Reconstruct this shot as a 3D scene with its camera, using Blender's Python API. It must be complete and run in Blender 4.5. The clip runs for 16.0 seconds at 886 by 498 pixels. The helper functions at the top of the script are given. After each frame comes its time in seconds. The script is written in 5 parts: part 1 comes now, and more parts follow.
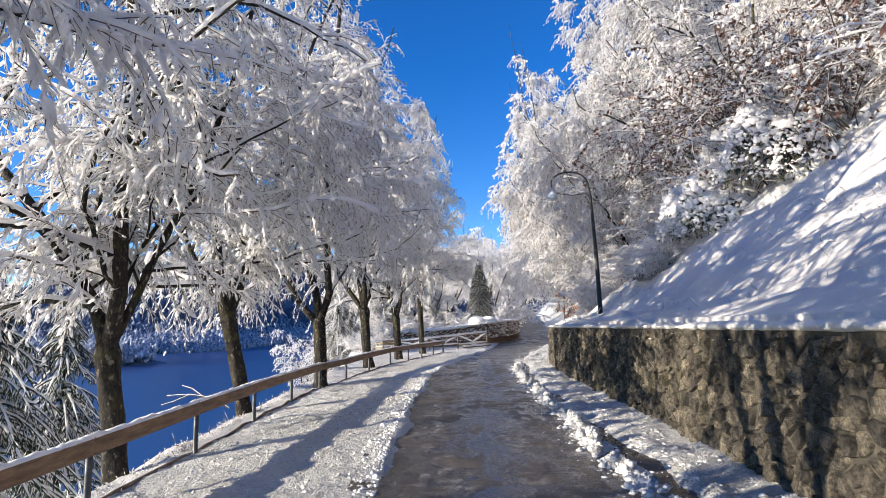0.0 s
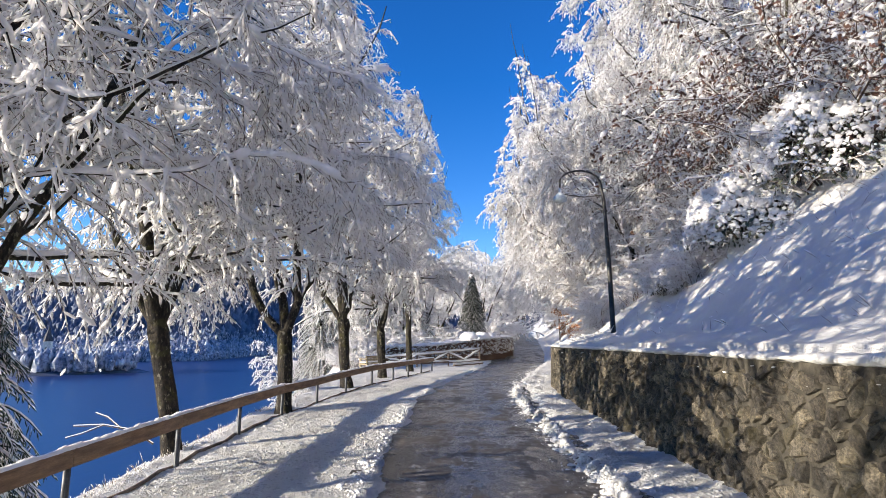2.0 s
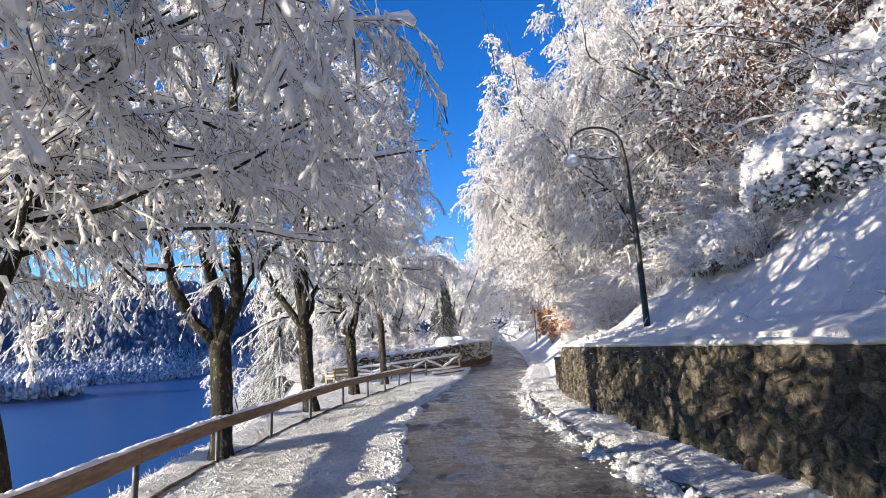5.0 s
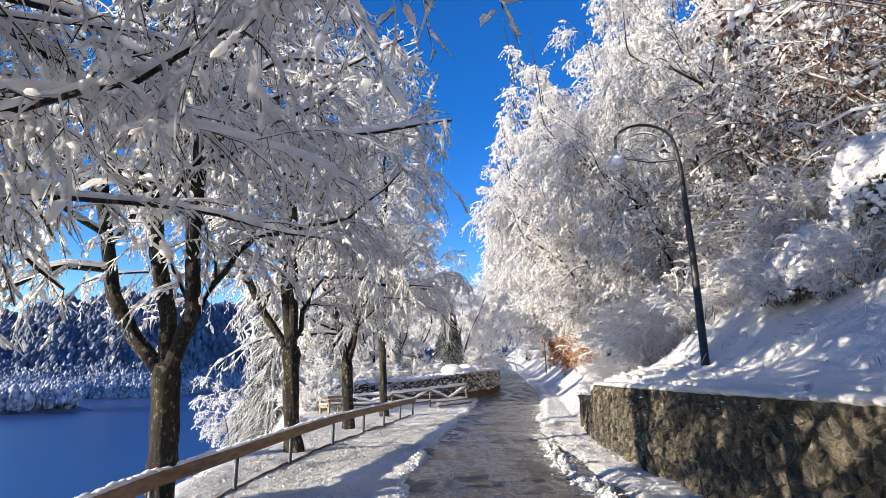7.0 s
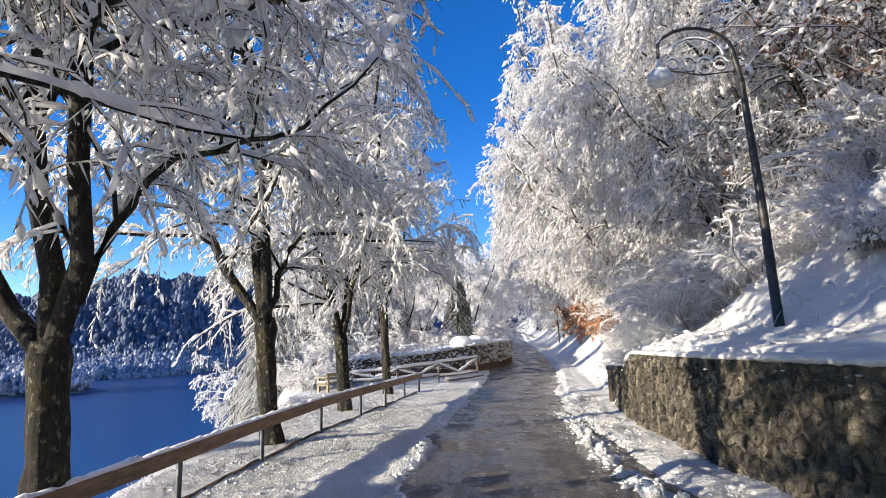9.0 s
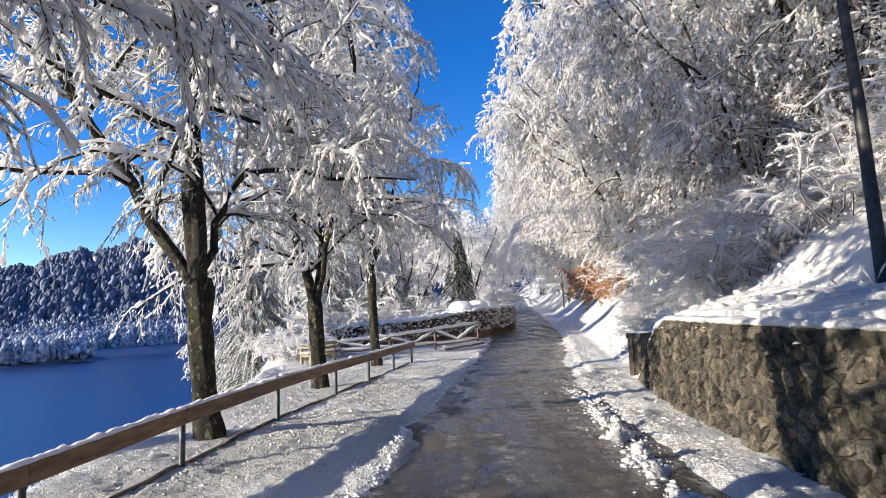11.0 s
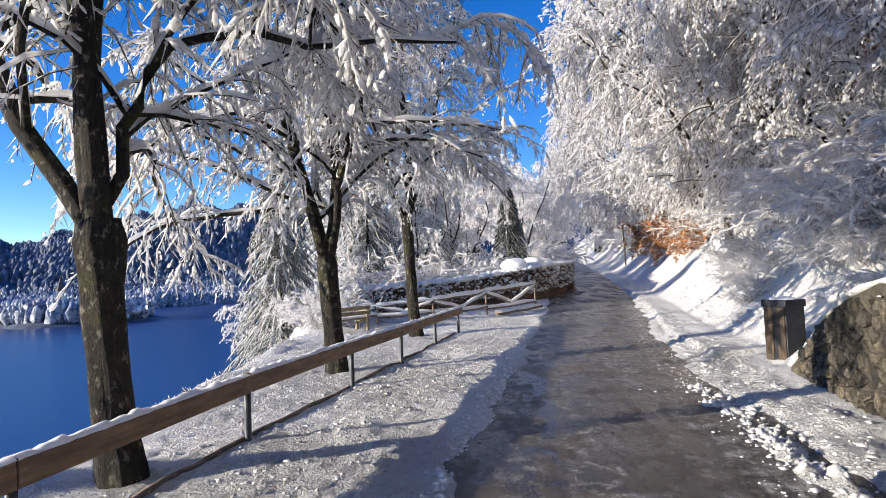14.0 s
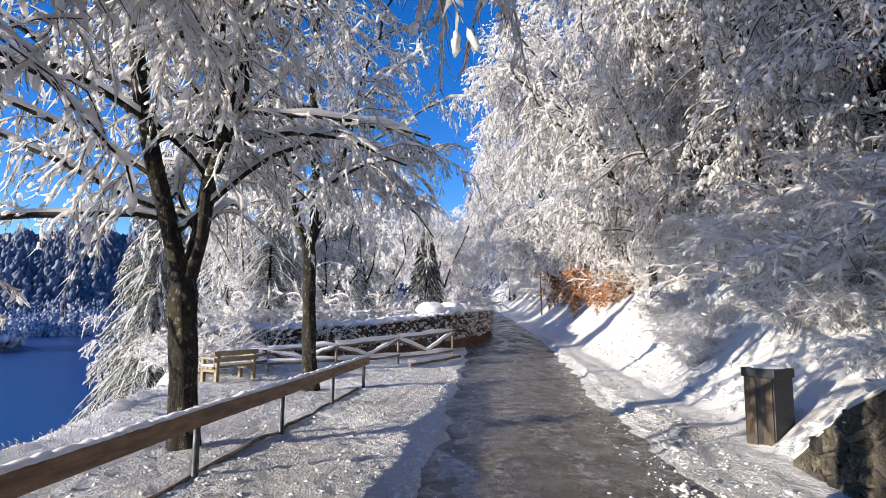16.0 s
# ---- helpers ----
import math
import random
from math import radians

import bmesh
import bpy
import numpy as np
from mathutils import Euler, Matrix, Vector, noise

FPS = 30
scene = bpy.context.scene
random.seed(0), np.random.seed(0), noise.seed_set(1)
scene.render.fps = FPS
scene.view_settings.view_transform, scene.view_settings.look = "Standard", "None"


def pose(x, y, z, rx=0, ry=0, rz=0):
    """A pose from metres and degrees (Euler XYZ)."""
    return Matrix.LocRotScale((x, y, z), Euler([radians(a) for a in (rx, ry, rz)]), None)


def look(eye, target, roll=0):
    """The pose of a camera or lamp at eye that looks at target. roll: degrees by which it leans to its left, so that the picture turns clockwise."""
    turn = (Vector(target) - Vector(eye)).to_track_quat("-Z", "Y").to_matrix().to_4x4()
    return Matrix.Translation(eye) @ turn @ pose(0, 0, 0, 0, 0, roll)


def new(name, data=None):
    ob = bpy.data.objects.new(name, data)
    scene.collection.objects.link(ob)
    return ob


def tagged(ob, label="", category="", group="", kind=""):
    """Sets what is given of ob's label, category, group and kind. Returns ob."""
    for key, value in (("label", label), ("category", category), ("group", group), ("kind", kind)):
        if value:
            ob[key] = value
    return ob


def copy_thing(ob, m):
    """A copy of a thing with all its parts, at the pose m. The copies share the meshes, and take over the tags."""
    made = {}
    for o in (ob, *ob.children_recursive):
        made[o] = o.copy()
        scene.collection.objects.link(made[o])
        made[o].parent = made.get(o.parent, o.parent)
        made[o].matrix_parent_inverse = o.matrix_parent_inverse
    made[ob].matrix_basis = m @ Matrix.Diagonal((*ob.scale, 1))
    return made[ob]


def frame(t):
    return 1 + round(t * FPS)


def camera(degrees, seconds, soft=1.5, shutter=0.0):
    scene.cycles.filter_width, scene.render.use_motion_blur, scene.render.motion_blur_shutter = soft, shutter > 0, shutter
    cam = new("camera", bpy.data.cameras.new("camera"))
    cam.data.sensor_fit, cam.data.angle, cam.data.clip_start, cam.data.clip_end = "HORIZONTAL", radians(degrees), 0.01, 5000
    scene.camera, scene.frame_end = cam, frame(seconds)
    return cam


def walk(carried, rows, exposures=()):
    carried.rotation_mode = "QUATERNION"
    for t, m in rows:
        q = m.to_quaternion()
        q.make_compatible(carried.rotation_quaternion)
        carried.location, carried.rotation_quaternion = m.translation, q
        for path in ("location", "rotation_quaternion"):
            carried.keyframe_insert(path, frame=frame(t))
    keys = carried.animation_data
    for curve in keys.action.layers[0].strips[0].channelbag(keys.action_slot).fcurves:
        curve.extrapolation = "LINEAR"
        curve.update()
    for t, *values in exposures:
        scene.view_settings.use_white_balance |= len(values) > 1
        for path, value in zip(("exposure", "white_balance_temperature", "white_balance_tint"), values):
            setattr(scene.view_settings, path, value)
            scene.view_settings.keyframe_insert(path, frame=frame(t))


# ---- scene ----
cam = camera(75.6, 16.0, 0.75)
PATH = [
    (0, (0.751, 1.873, 1.554), (0.646, 3.852, 1.825), -1.2),
    (0.5, (0.74, 2.518, 1.557), (0.621, 4.496, 1.83), -0.9),
    (1, (0.765, 3.175, 1.567), (0.635, 5.151, 1.847), 1.1),
    (1.5, (0.735, 3.886, 1.592), (0.665, 5.865, 1.87), -1.0),
    (2, (0.632, 4.545, 1.626), (0.554, 6.518, 1.946), 0.2),
    (2.5, (0.542, 5.205, 1.629), (0.478, 7.172, 1.986), -0.4),
    (3, (0.44, 5.879, 1.637), (0.361, 7.841, 2.02), -0.4),
    (3.5, (0.332, 6.538, 1.614), (0.269, 8.49, 2.047), 0.1),
    (4, (0.133, 7.209, 1.595), (0.145, 9.157, 2.047), -0.3),
    (4.5, (-0.063, 7.882, 1.556), (-0.042, 9.849, 1.918), 0.3),
    (5, (-0.18, 8.553, 1.575), (-0.124, 10.523, 1.917), -2.4),
    (5.2, (-0.216, 8.792, 1.579), (-0.19, 10.759, 1.941), -0.9),
    (7.3, (-0.322, 11.379, 1.754), (-0.292, 13.333, 2.182), -0.1),
    (7.5, (-0.305, 11.61, 1.753), (-0.326, 13.573, 2.133), 0.7),
    (8, (-0.294, 12.278, 1.751), (-0.329, 14.245, 2.113), 0.4),
    (8.5, (-0.244, 12.907, 1.755), (-0.21, 14.873, 2.124), -2.2),
    (9, (-0.196, 13.536, 1.736), (-0.189, 15.507, 2.073), -1.7),
    (9.5, (-0.044, 14.116, 1.724), (-0.061, 16.098, 1.993), -0.9),
    (10, (0.058, 14.77, 1.723), (0.038, 16.756, 1.96), -1.5),
    (10.2, (0.081, 15.061, 1.723), (0.075, 17.046, 1.974), -2.2),
    (12.3, (0.097, 17.725, 1.768), (0.082, 19.719, 1.926), -1.8),
    (12.5, (0.093, 17.992, 1.763), (0.066, 19.984, 1.932), -1.8),
    (13, (0.041, 18.679, 1.754), (0.02, 20.675, 1.869), -3.0),
    (13.5, (-0.016, 19.338, 1.753), (-0.154, 21.331, 1.837), -2.7),
    (14, (-0.057, 19.917, 1.762), (-0.238, 21.907, 1.846), -2.5),
    (14.5, (-0.045, 20.516, 1.758), (-0.258, 22.504, 1.819), -2.2),
    (15, (-0.092, 21.137, 1.741), (-0.167, 23.133, 1.845), -2.0),
    (15.5, (-0.113, 21.835, 1.762), (-0.057, 23.83, 1.884), -1.1),
    (16, (-0.138, 22.403, 1.767), (-0.022, 24.387, 1.995), 0.3),
]
walk(cam, [(t, look(eye, target, roll)) for t, eye, target, roll in PATH], [(0, 1.18, 8250, 8), (5, 1.29, 8250, 8), (9.5, 1.22, 8300, 7), (12.5, 1.1, 8000, 8), (16, 1.06, 7900, 9)])

# ---- light ----
SUN_AZ, SUN_EL = radians(250), radians(12.6)
to_sun = Vector((math.sin(SUN_AZ) * math.cos(SUN_EL), math.cos(SUN_AZ) * math.cos(SUN_EL), math.sin(SUN_EL)))
world = bpy.data.worlds.new("winter_sky")
scene.world = world
world.use_nodes = True
wn = world.node_tree.nodes
sky = wn.new("ShaderNodeTexSky")
sky.sky_type, sky.sun_disc = "NISHITA", False
sky.sun_elevation, sky.sun_rotation = SUN_EL, SUN_AZ
sky.altitude, sky.air_density, sky.dust_density, sky.ozone_density = 1200, 0.9, 0.0, 3.5
deep = wn.new("ShaderNodeHueSaturation")
deep.inputs["Hue"].default_value, deep.inputs["Saturation"].default_value = 0.518, 1.28
world.node_tree.links.new(sky.outputs[0], deep.inputs["Color"])
world.node_tree.links.new(deep.outputs[0], wn["Background"].inputs[0])
wn["Background"].inputs[1].default_value = 0.15
sun = new("sun", bpy.data.lights.new("sun", "SUN"))
sun.data.energy, sun.data.angle, sun.data.color = 4.3, radians(0.5), (1.0, 0.98, 0.955)
sun.matrix_world = look(to_sun * 50, (0, 0, 0))


# ---- materials ----
def material(name, rough=0.7, metal=0.0):
    m = bpy.data.materials.new(name)
    m.use_nodes = True
    b = m.node_tree.nodes["Principled BSDF"]
    b.inputs["Roughness"].default_value, b.inputs["Metallic"].default_value = rough, metal
    return m, m.node_tree, b


def add_noise(tree, scale, detail=4, stretch=(1, 1, 1), rough=0.55):
    n = tree.nodes
    co = n.new("ShaderNodeTexCoord")
    mp = n.new("ShaderNodeMapping")
    mp.inputs["Scale"].default_value = stretch
    tx = n.new("ShaderNodeTexNoise")
    tx.inputs["Scale"].default_value, tx.inputs["Detail"].default_value, tx.inputs["Roughness"].default_value = scale, detail, rough
    tree.links.new(co.outputs["Object"], mp.inputs["Vector"])
    tree.links.new(mp.outputs[0], tx.inputs["Vector"])
    return tx


def ramp(tree, source, stops):
    r = tree.nodes.new("ShaderNodeValToRGB")
    e = r.color_ramp.elements
    while len(e) < len(stops):
        e.new(0.5)
    for el, (p, c) in zip(e, stops):
        el.position, el.color = p, (*c, 1) if len(c) == 3 else c
    tree.links.new(source, r.inputs[0])
    return r


def mix(tree, fac, a, b, blend="MIX"):
    m = tree.nodes.new("ShaderNodeMix")
    m.data_type, m.blend_type = "RGBA", blend
    for sock, v in ((m.inputs[0], fac), (m.inputs[6], a), (m.inputs[7], b)):
        if isinstance(v, (int, float)):
            sock.default_value = v
        elif isinstance(v, tuple):
            sock.default_value = (*v, 1)
        else:
            tree.links.new(v, sock)
    return m.outputs[2]


def bump(tree, bsdf, source, strength, distance):
    b = tree.nodes.new("ShaderNodeBump")
    b.inputs["Strength"].default_value, b.inputs["Distance"].default_value = strength, distance
    tree.links.new(source, b.inputs["Height"])
    tree.links.new(b.outputs[0], bsdf.inputs["Normal"])


def two_tone(name, a, b, scale, rough=0.75, relief=0.4, depth=0.01, stretch=(1, 1, 1), metal=0.0, fine=None, spread=(0.35, 0.65)):
    m, t, p = material(name, rough, metal)
    big = add_noise(t, scale, 6, stretch)
    small = add_noise(t, fine or scale * 6, 4, stretch)
    c = ramp(t, big.outputs[0], [(spread[0], a), (spread[1], b)])
    s = ramp(t, small.outputs[0], [(0.3, (0.7, 0.7, 0.7)), (0.7, (1.2, 1.2, 1.2))])
    t.links.new(mix(t, 1.0, c.outputs[0], s.outputs[0], "MULTIPLY"), p.inputs["Base Color"])
    bump(t, p, small.outputs[0], relief, depth)
    return m


def translucent_snow(name, colour, share):
    m, t, p = material(name, 0.65)
    n = add_noise(t, 14, 3)
    c = ramp(t, n.outputs[0], [(0.3, tuple(0.94 * v for v in colour)), (0.7, colour)])
    t.links.new(c.outputs[0], p.inputs["Base Color"])
    tr = t.nodes.new("ShaderNodeBsdfTranslucent")
    tr.inputs[0].default_value = (*colour, 1)
    mx = t.nodes.new("ShaderNodeMixShader")
    mx.inputs[0].default_value = share
    t.links.new(p.outputs[0], mx.inputs[1])
    t.links.new(tr.outputs[0], mx.inputs[2])
    t.links.new(mx.outputs[0], t.nodes["Material Output"].inputs[0])
    return m


def ground_snow():
    """Deep soft snow; where the ground is marked as trodden it is clotted, stained and rough."""
    m, t, p = material("ground_snow", 0.6)
    at = t.nodes.new("ShaderNodeAttribute")
    at.attribute_name = "trodden"
    tread = at.outputs["Fac"]
    big = add_noise(t, 0.7, 5)
    clots = add_noise(t, 7.0, 6, (1, 0.8, 1), 0.6)
    fine = add_noise(t, 40, 5)
    soft = add_noise(t, 3.0, 4)
    # The slope's tone is lowered to stand in for tree shade; the verge stays brighter.
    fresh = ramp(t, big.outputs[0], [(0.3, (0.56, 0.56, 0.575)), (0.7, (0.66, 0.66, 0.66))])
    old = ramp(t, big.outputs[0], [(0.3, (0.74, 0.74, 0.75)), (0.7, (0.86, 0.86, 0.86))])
    speck = add_noise(t, 16, 8, (1, 0.75, 1), 0.8)
    s = ramp(t, speck.outputs[0], [(0.34, (0.68, 0.67, 0.66)), (0.47, (1, 1, 1))])
    soil = add_noise(t, 3.2, 9, rough=0.82)
    sk = ramp(t, soil.outputs[0], [(0.63, (0, 0, 0)), (0.71, (0.5, 0.5, 0.5))])
    dirty = mix(t, sk.outputs[0], mix(t, 1.0, old.outputs[0], s.outputs[0], "MULTIPLY"), (0.2, 0.17, 0.14))
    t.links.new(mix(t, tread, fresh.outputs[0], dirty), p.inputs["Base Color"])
    smooth = mix(t, 0.25, soft.outputs[0], fine.outputs[0])
    rough = mix(t, 0.2, clots.outputs[0], fine.outputs[0])
    near = t.nodes.new("ShaderNodeBump")
    near.inputs["Strength"].default_value, near.inputs["Distance"].default_value = 1.0, 0.13
    t.links.new(smooth, near.inputs["Height"])
    far = t.nodes.new("ShaderNodeBump")
    far.inputs["Distance"].default_value = 0.2
    t.links.new(tread, far.inputs["Strength"])
    t.links.new(rough, far.inputs["Height"])
    t.links.new(near.outputs[0], far.inputs["Normal"])
    t.links.new(far.outputs[0], p.inputs["Normal"])
    return m


def asphalt():
    m, t, p = material("wet_asphalt", 0.35)
    tarmac = add_noise(t, 70, 5)
    lane = add_noise(t, 1.1, 7, (1.6, 0.12, 1), 0.62)
    film = add_noise(t, 1.3, 9, (1.2, 0.5, 1), 0.72)
    cross = add_noise(t, 2.0, 8, (0.3, 1.6, 1), 0.72)
    dark = ramp(t, tarmac.outputs[0], [(0.3, (0.014, 0.012, 0.011)), (0.7, (0.042, 0.036, 0.032))])
    wet = ramp(t, mix(t, 0.25, film.outputs[0], cross.outputs[0]), [(0.49, (0, 0, 0)), (0.58, (1, 1, 1))])
    mud = ramp(t, film.outputs[0], [(0.35, (0.055, 0.046, 0.038)), (0.65, (0.14, 0.124, 0.11))])
    c1 = mix(t, wet.outputs[0], dark.outputs[0], mud.outputs[0])
    lanes = ramp(t, lane.outputs[0], [(0.44, (0, 0, 0)), (0.62, (1, 1, 1))])
    grain = add_noise(t, 5, 10, (1.0, 0.8, 1), 0.82)
    gr = ramp(t, grain.outputs[0], [(0.5, (0, 0, 0)), (0.6, (1, 1, 1))])
    slush = mix(t, 1.0, lanes.outputs[0], gr.outputs[0], "MULTIPLY")
    c2 = mix(t, slush, c1, (0.42, 0.42, 0.42))
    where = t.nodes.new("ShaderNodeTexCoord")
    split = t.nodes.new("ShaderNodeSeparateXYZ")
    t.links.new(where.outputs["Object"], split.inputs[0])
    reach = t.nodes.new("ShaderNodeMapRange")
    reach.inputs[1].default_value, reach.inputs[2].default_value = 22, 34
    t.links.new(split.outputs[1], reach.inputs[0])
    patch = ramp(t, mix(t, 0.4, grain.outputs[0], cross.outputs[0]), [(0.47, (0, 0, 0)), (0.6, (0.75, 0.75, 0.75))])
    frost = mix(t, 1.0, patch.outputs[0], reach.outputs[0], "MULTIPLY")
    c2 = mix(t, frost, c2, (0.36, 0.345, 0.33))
    t.links.new(c2, p.inputs["Base Color"])
    r = ramp(t, wet.outputs[0], [(0.0, (0.24, 0.24, 0.24)), (1.0, (0.75, 0.75, 0.75))])
    t.links.new(r.outputs[0], p.inputs["Roughness"])
    g = ramp(t, wet.outputs[0], [(0.0, (0.42, 0.42, 0.42)), (1.0, (0.12, 0.12, 0.12))])
    t.links.new(g.outputs[0], p.inputs["Specular IOR Level"])
    h = mix(t, 0.5, mix(t, 0.6, tarmac.outputs[0], wet.outputs[0]), slush)
    bump(t, p, h, 0.7, 0.016)
    return m


def bark():
    m, t, p = material("bark", 0.92)
    plates = add_noise(t, 26, 8, (1, 1, 0.35), 0.75)
    moss = add_noise(t, 3.2, 6, rough=0.65)
    spots = add_noise(t, 13, 6, (1, 1, 0.6), 0.65)
    c = ramp(t, plates.outputs[0], [(0.38, (0.003, 0.0025, 0.002)), (0.5, (0.016, 0.012, 0.009)), (0.66, (0.055, 0.042, 0.03))])
    k = ramp(t, moss.outputs[0], [(0.52, (0, 0, 0)), (0.64, (0.8, 0.8, 0.8))])
    c1 = mix(t, k.outputs[0], c.outputs[0], (0.05, 0.046, 0.012))
    l = ramp(t, spots.outputs[0], [(0.57, (0, 0, 0)), (0.64, (0.8, 0.8, 0.8))])
    t.links.new(mix(t, l.outputs[0], c1, (0.22, 0.2, 0.16)), p.inputs["Base Color"])
    bump(t, p, plates.outputs[0], 1.0, 0.07)
    return m


def stone():
    m, t, p = material("rubble_stone", 0.85)
    info = t.nodes.new("ShaderNodeObjectInfo")
    isl = t.nodes.new("ShaderNodeNewGeometry")
    add = t.nodes.new("ShaderNodeMath")
    add.operation = "ADD"
    t.links.new(info.outputs["Random"], add.inputs[0])
    t.links.new(isl.outputs["Random Per Island"], add.inputs[1])
    fr = t.nodes.new("ShaderNodeMath")
    fr.operation = "FRACT"
    t.links.new(add.outputs[0], fr.inputs[0])
    tone = ramp(t, fr.outputs[0], [(0.0, (0.05, 0.045, 0.041)), (0.35, (0.115, 0.1, 0.084)), (0.7, (0.22, 0.193, 0.156)), (1.0, (0.085, 0.079, 0.073))])
    n = add_noise(t, 9, 9, (1, 1, 0.7), 0.75)
    stain = ramp(t, n.outputs[0], [(0.36, (0.25, 0.24, 0.22)), (0.5, (0.8, 0.8, 0.8)), (0.68, (1.5, 1.43, 1.27))])
    lich = add_noise(t, 2.1, 6)
    lk = ramp(t, lich.outputs[0], [(0.55, (0, 0, 0)), (0.7, (0.5, 0.5, 0.5))])
    c = mix(t, 1.0, tone.outputs[0], stain.outputs[0], "MULTIPLY")
    grit = add_noise(t, 38, 7, rough=0.75)
    gk = ramp(t, grit.outputs[0], [(0.38, (0.4, 0.39, 0.37)), (0.5, (1, 1, 1)), (0.62, (1.7, 1.65, 1.55))])
    c = mix(t, 1.0, c, gk.outputs[0], "MULTIPLY")
    t.links.new(mix(t, lk.outputs[0], c, (0.11, 0.095, 0.05)), p.inputs["Base Color"])
    rel = add_noise(t, 12, 9, rough=0.75)
    bump(t, p, rel.outputs[0], 1.0, 0.09)
    return m


def water():
    m, t, p = material("lake_water", 0.3)
    p.inputs["Base Color"].default_value = (0.008, 0.036, 0.145, 1)
    p.inputs["IOR"].default_value = 1.33
    n = add_noise(t, 0.9, 4, (1, 0.35, 1))
    bump(t, p, n.outputs[0], 0.2, 0.06)
    return m


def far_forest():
    m, t, p = material("hazed_frosted_forest", 0.9)
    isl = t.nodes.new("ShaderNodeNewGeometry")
    # Tree tones and frost flecks carry the blue haze of distance in their colour.
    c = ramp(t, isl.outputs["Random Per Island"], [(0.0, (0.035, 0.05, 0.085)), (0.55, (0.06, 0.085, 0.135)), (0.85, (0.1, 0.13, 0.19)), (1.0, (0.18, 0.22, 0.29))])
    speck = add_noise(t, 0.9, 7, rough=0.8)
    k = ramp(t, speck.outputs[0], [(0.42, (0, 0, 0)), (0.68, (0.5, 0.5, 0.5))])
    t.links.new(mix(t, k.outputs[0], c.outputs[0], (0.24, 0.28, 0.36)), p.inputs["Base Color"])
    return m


SNOW = ground_snow()
TWIG_SNOW = translucent_snow("branch_snow", (0.98, 0.975, 0.985), 0.68)
CAP_SNOW = translucent_snow("packed_snow", (0.86, 0.86, 0.87), 0.1)
ASPHALT = asphalt()
BARK = bark()
TWIG = two_tone("twig_bark", (0.045, 0.03, 0.024), (0.12, 0.08, 0.06), 3.0, 0.85)
BRUSH = two_tone("red_brown_twig", (0.06, 0.03, 0.02), (0.15, 0.08, 0.055), 2.0, 0.85)
HEDGE = two_tone("hedge_twig", (0.10, 0.05, 0.032), (0.27, 0.16, 0.11), 9.0, 0.9, 0.9, 0.05)
RUSSET = two_tone("dry_russet_leaf", (0.26, 0.085, 0.02), (0.5, 0.21, 0.06), 4.0, 0.8)
WITHERED = two_tone("withered_leaf", (0.07, 0.034, 0.028), (0.17, 0.085, 0.065), 3.0, 0.85)
NEEDLE = two_tone("spruce_needle", (0.012, 0.022, 0.014), (0.035, 0.05, 0.03), 5.0, 0.8)
LEAF = two_tone("laurel_leaf", (0.02, 0.03, 0.016), (0.06, 0.07, 0.035), 6.0, 0.5)
STONE = stone()
MORTAR = two_tone("old_mortar", (0.02, 0.018, 0.015), (0.085, 0.075, 0.06), 6.0, 0.95, 0.8, 0.02)
BEAM = two_tone("weathered_beam", (0.12, 0.07, 0.043), (0.25, 0.155, 0.095), 3.0, 0.75, 0.5, 0.008, (1, 8, 8))
STEEL = two_tone("grey_steel", (0.035, 0.04, 0.047), (0.08, 0.088, 0.1), 8.0, 0.5, 0.2, 0.003, metal=0.3)
IRON = two_tone("dark_painted_iron", (0.03, 0.028, 0.027), (0.07, 0.065, 0.06), 10.0, 0.5, 0.3, 0.003, metal=0.3)
BINMETAL = two_tone("anthracite_sheet", (0.018, 0.02, 0.026), (0.032, 0.034, 0.042), 5.0, 0.45, 0.15, 0.002, metal=0.4)
SLAT = two_tone("bin_slat_wood", (0.025, 0.018, 0.012), (0.1, 0.062, 0.032), 3.0, 0.65, 0.4, 0.004, (8, 8, 1))
BENCHWOOD = two_tone("pale_bench_wood", (0.2, 0.155, 0.095), (0.33, 0.265, 0.17), 4.0, 0.7, 0.3, 0.004, (6, 6, 1))
POLEWOOD = two_tone("grey_pole_wood", (0.12, 0.085, 0.065), (0.26, 0.2, 0.16), 5.0, 0.85, 0.5, 0.006)
PLASTER = two_tone("pale_plaster", (0.6, 0.57, 0.5), (0.75, 0.72, 0.65), 0.5, 0.9)
SLATE = two_tone("dark_slate", (0.04, 0.04, 0.045), (0.08, 0.08, 0.09), 0.5, 0.8)
GLASSY = two_tone("milky_glass", (0.55, 0.6, 0.6), (0.7, 0.74, 0.74), 3.0, 0.25, 0.05, 0.001)
WATER = water()
FOREST = far_forest()
# GROVE and HILLSIDE have the far shore's blue haze mixed into their colours.
GROVE = two_tone("hazed_frosted_grove", (0.09, 0.12, 0.18), (0.5, 0.53, 0.59), 0.9, 0.9, fine=0.8)
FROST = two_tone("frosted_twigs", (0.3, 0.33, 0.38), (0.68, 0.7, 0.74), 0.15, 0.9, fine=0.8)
HILLSIDE = two_tone("hazed_distant_woods", (0.045, 0.065, 0.11), (0.2, 0.24, 0.31), 0.02, 0.9, fine=0.35, spread=(0.4, 0.7))


# ---- building helpers ----
def part(name, bm, mat, parent=None, label=""):
    me = bpy.data.meshes.new(name)
    bm.to_mesh(me)
    bm.free()
    me.materials.append(mat)
    ob = new(name, me)
    if parent:
        ob.parent = parent
    return tagged(ob, label)


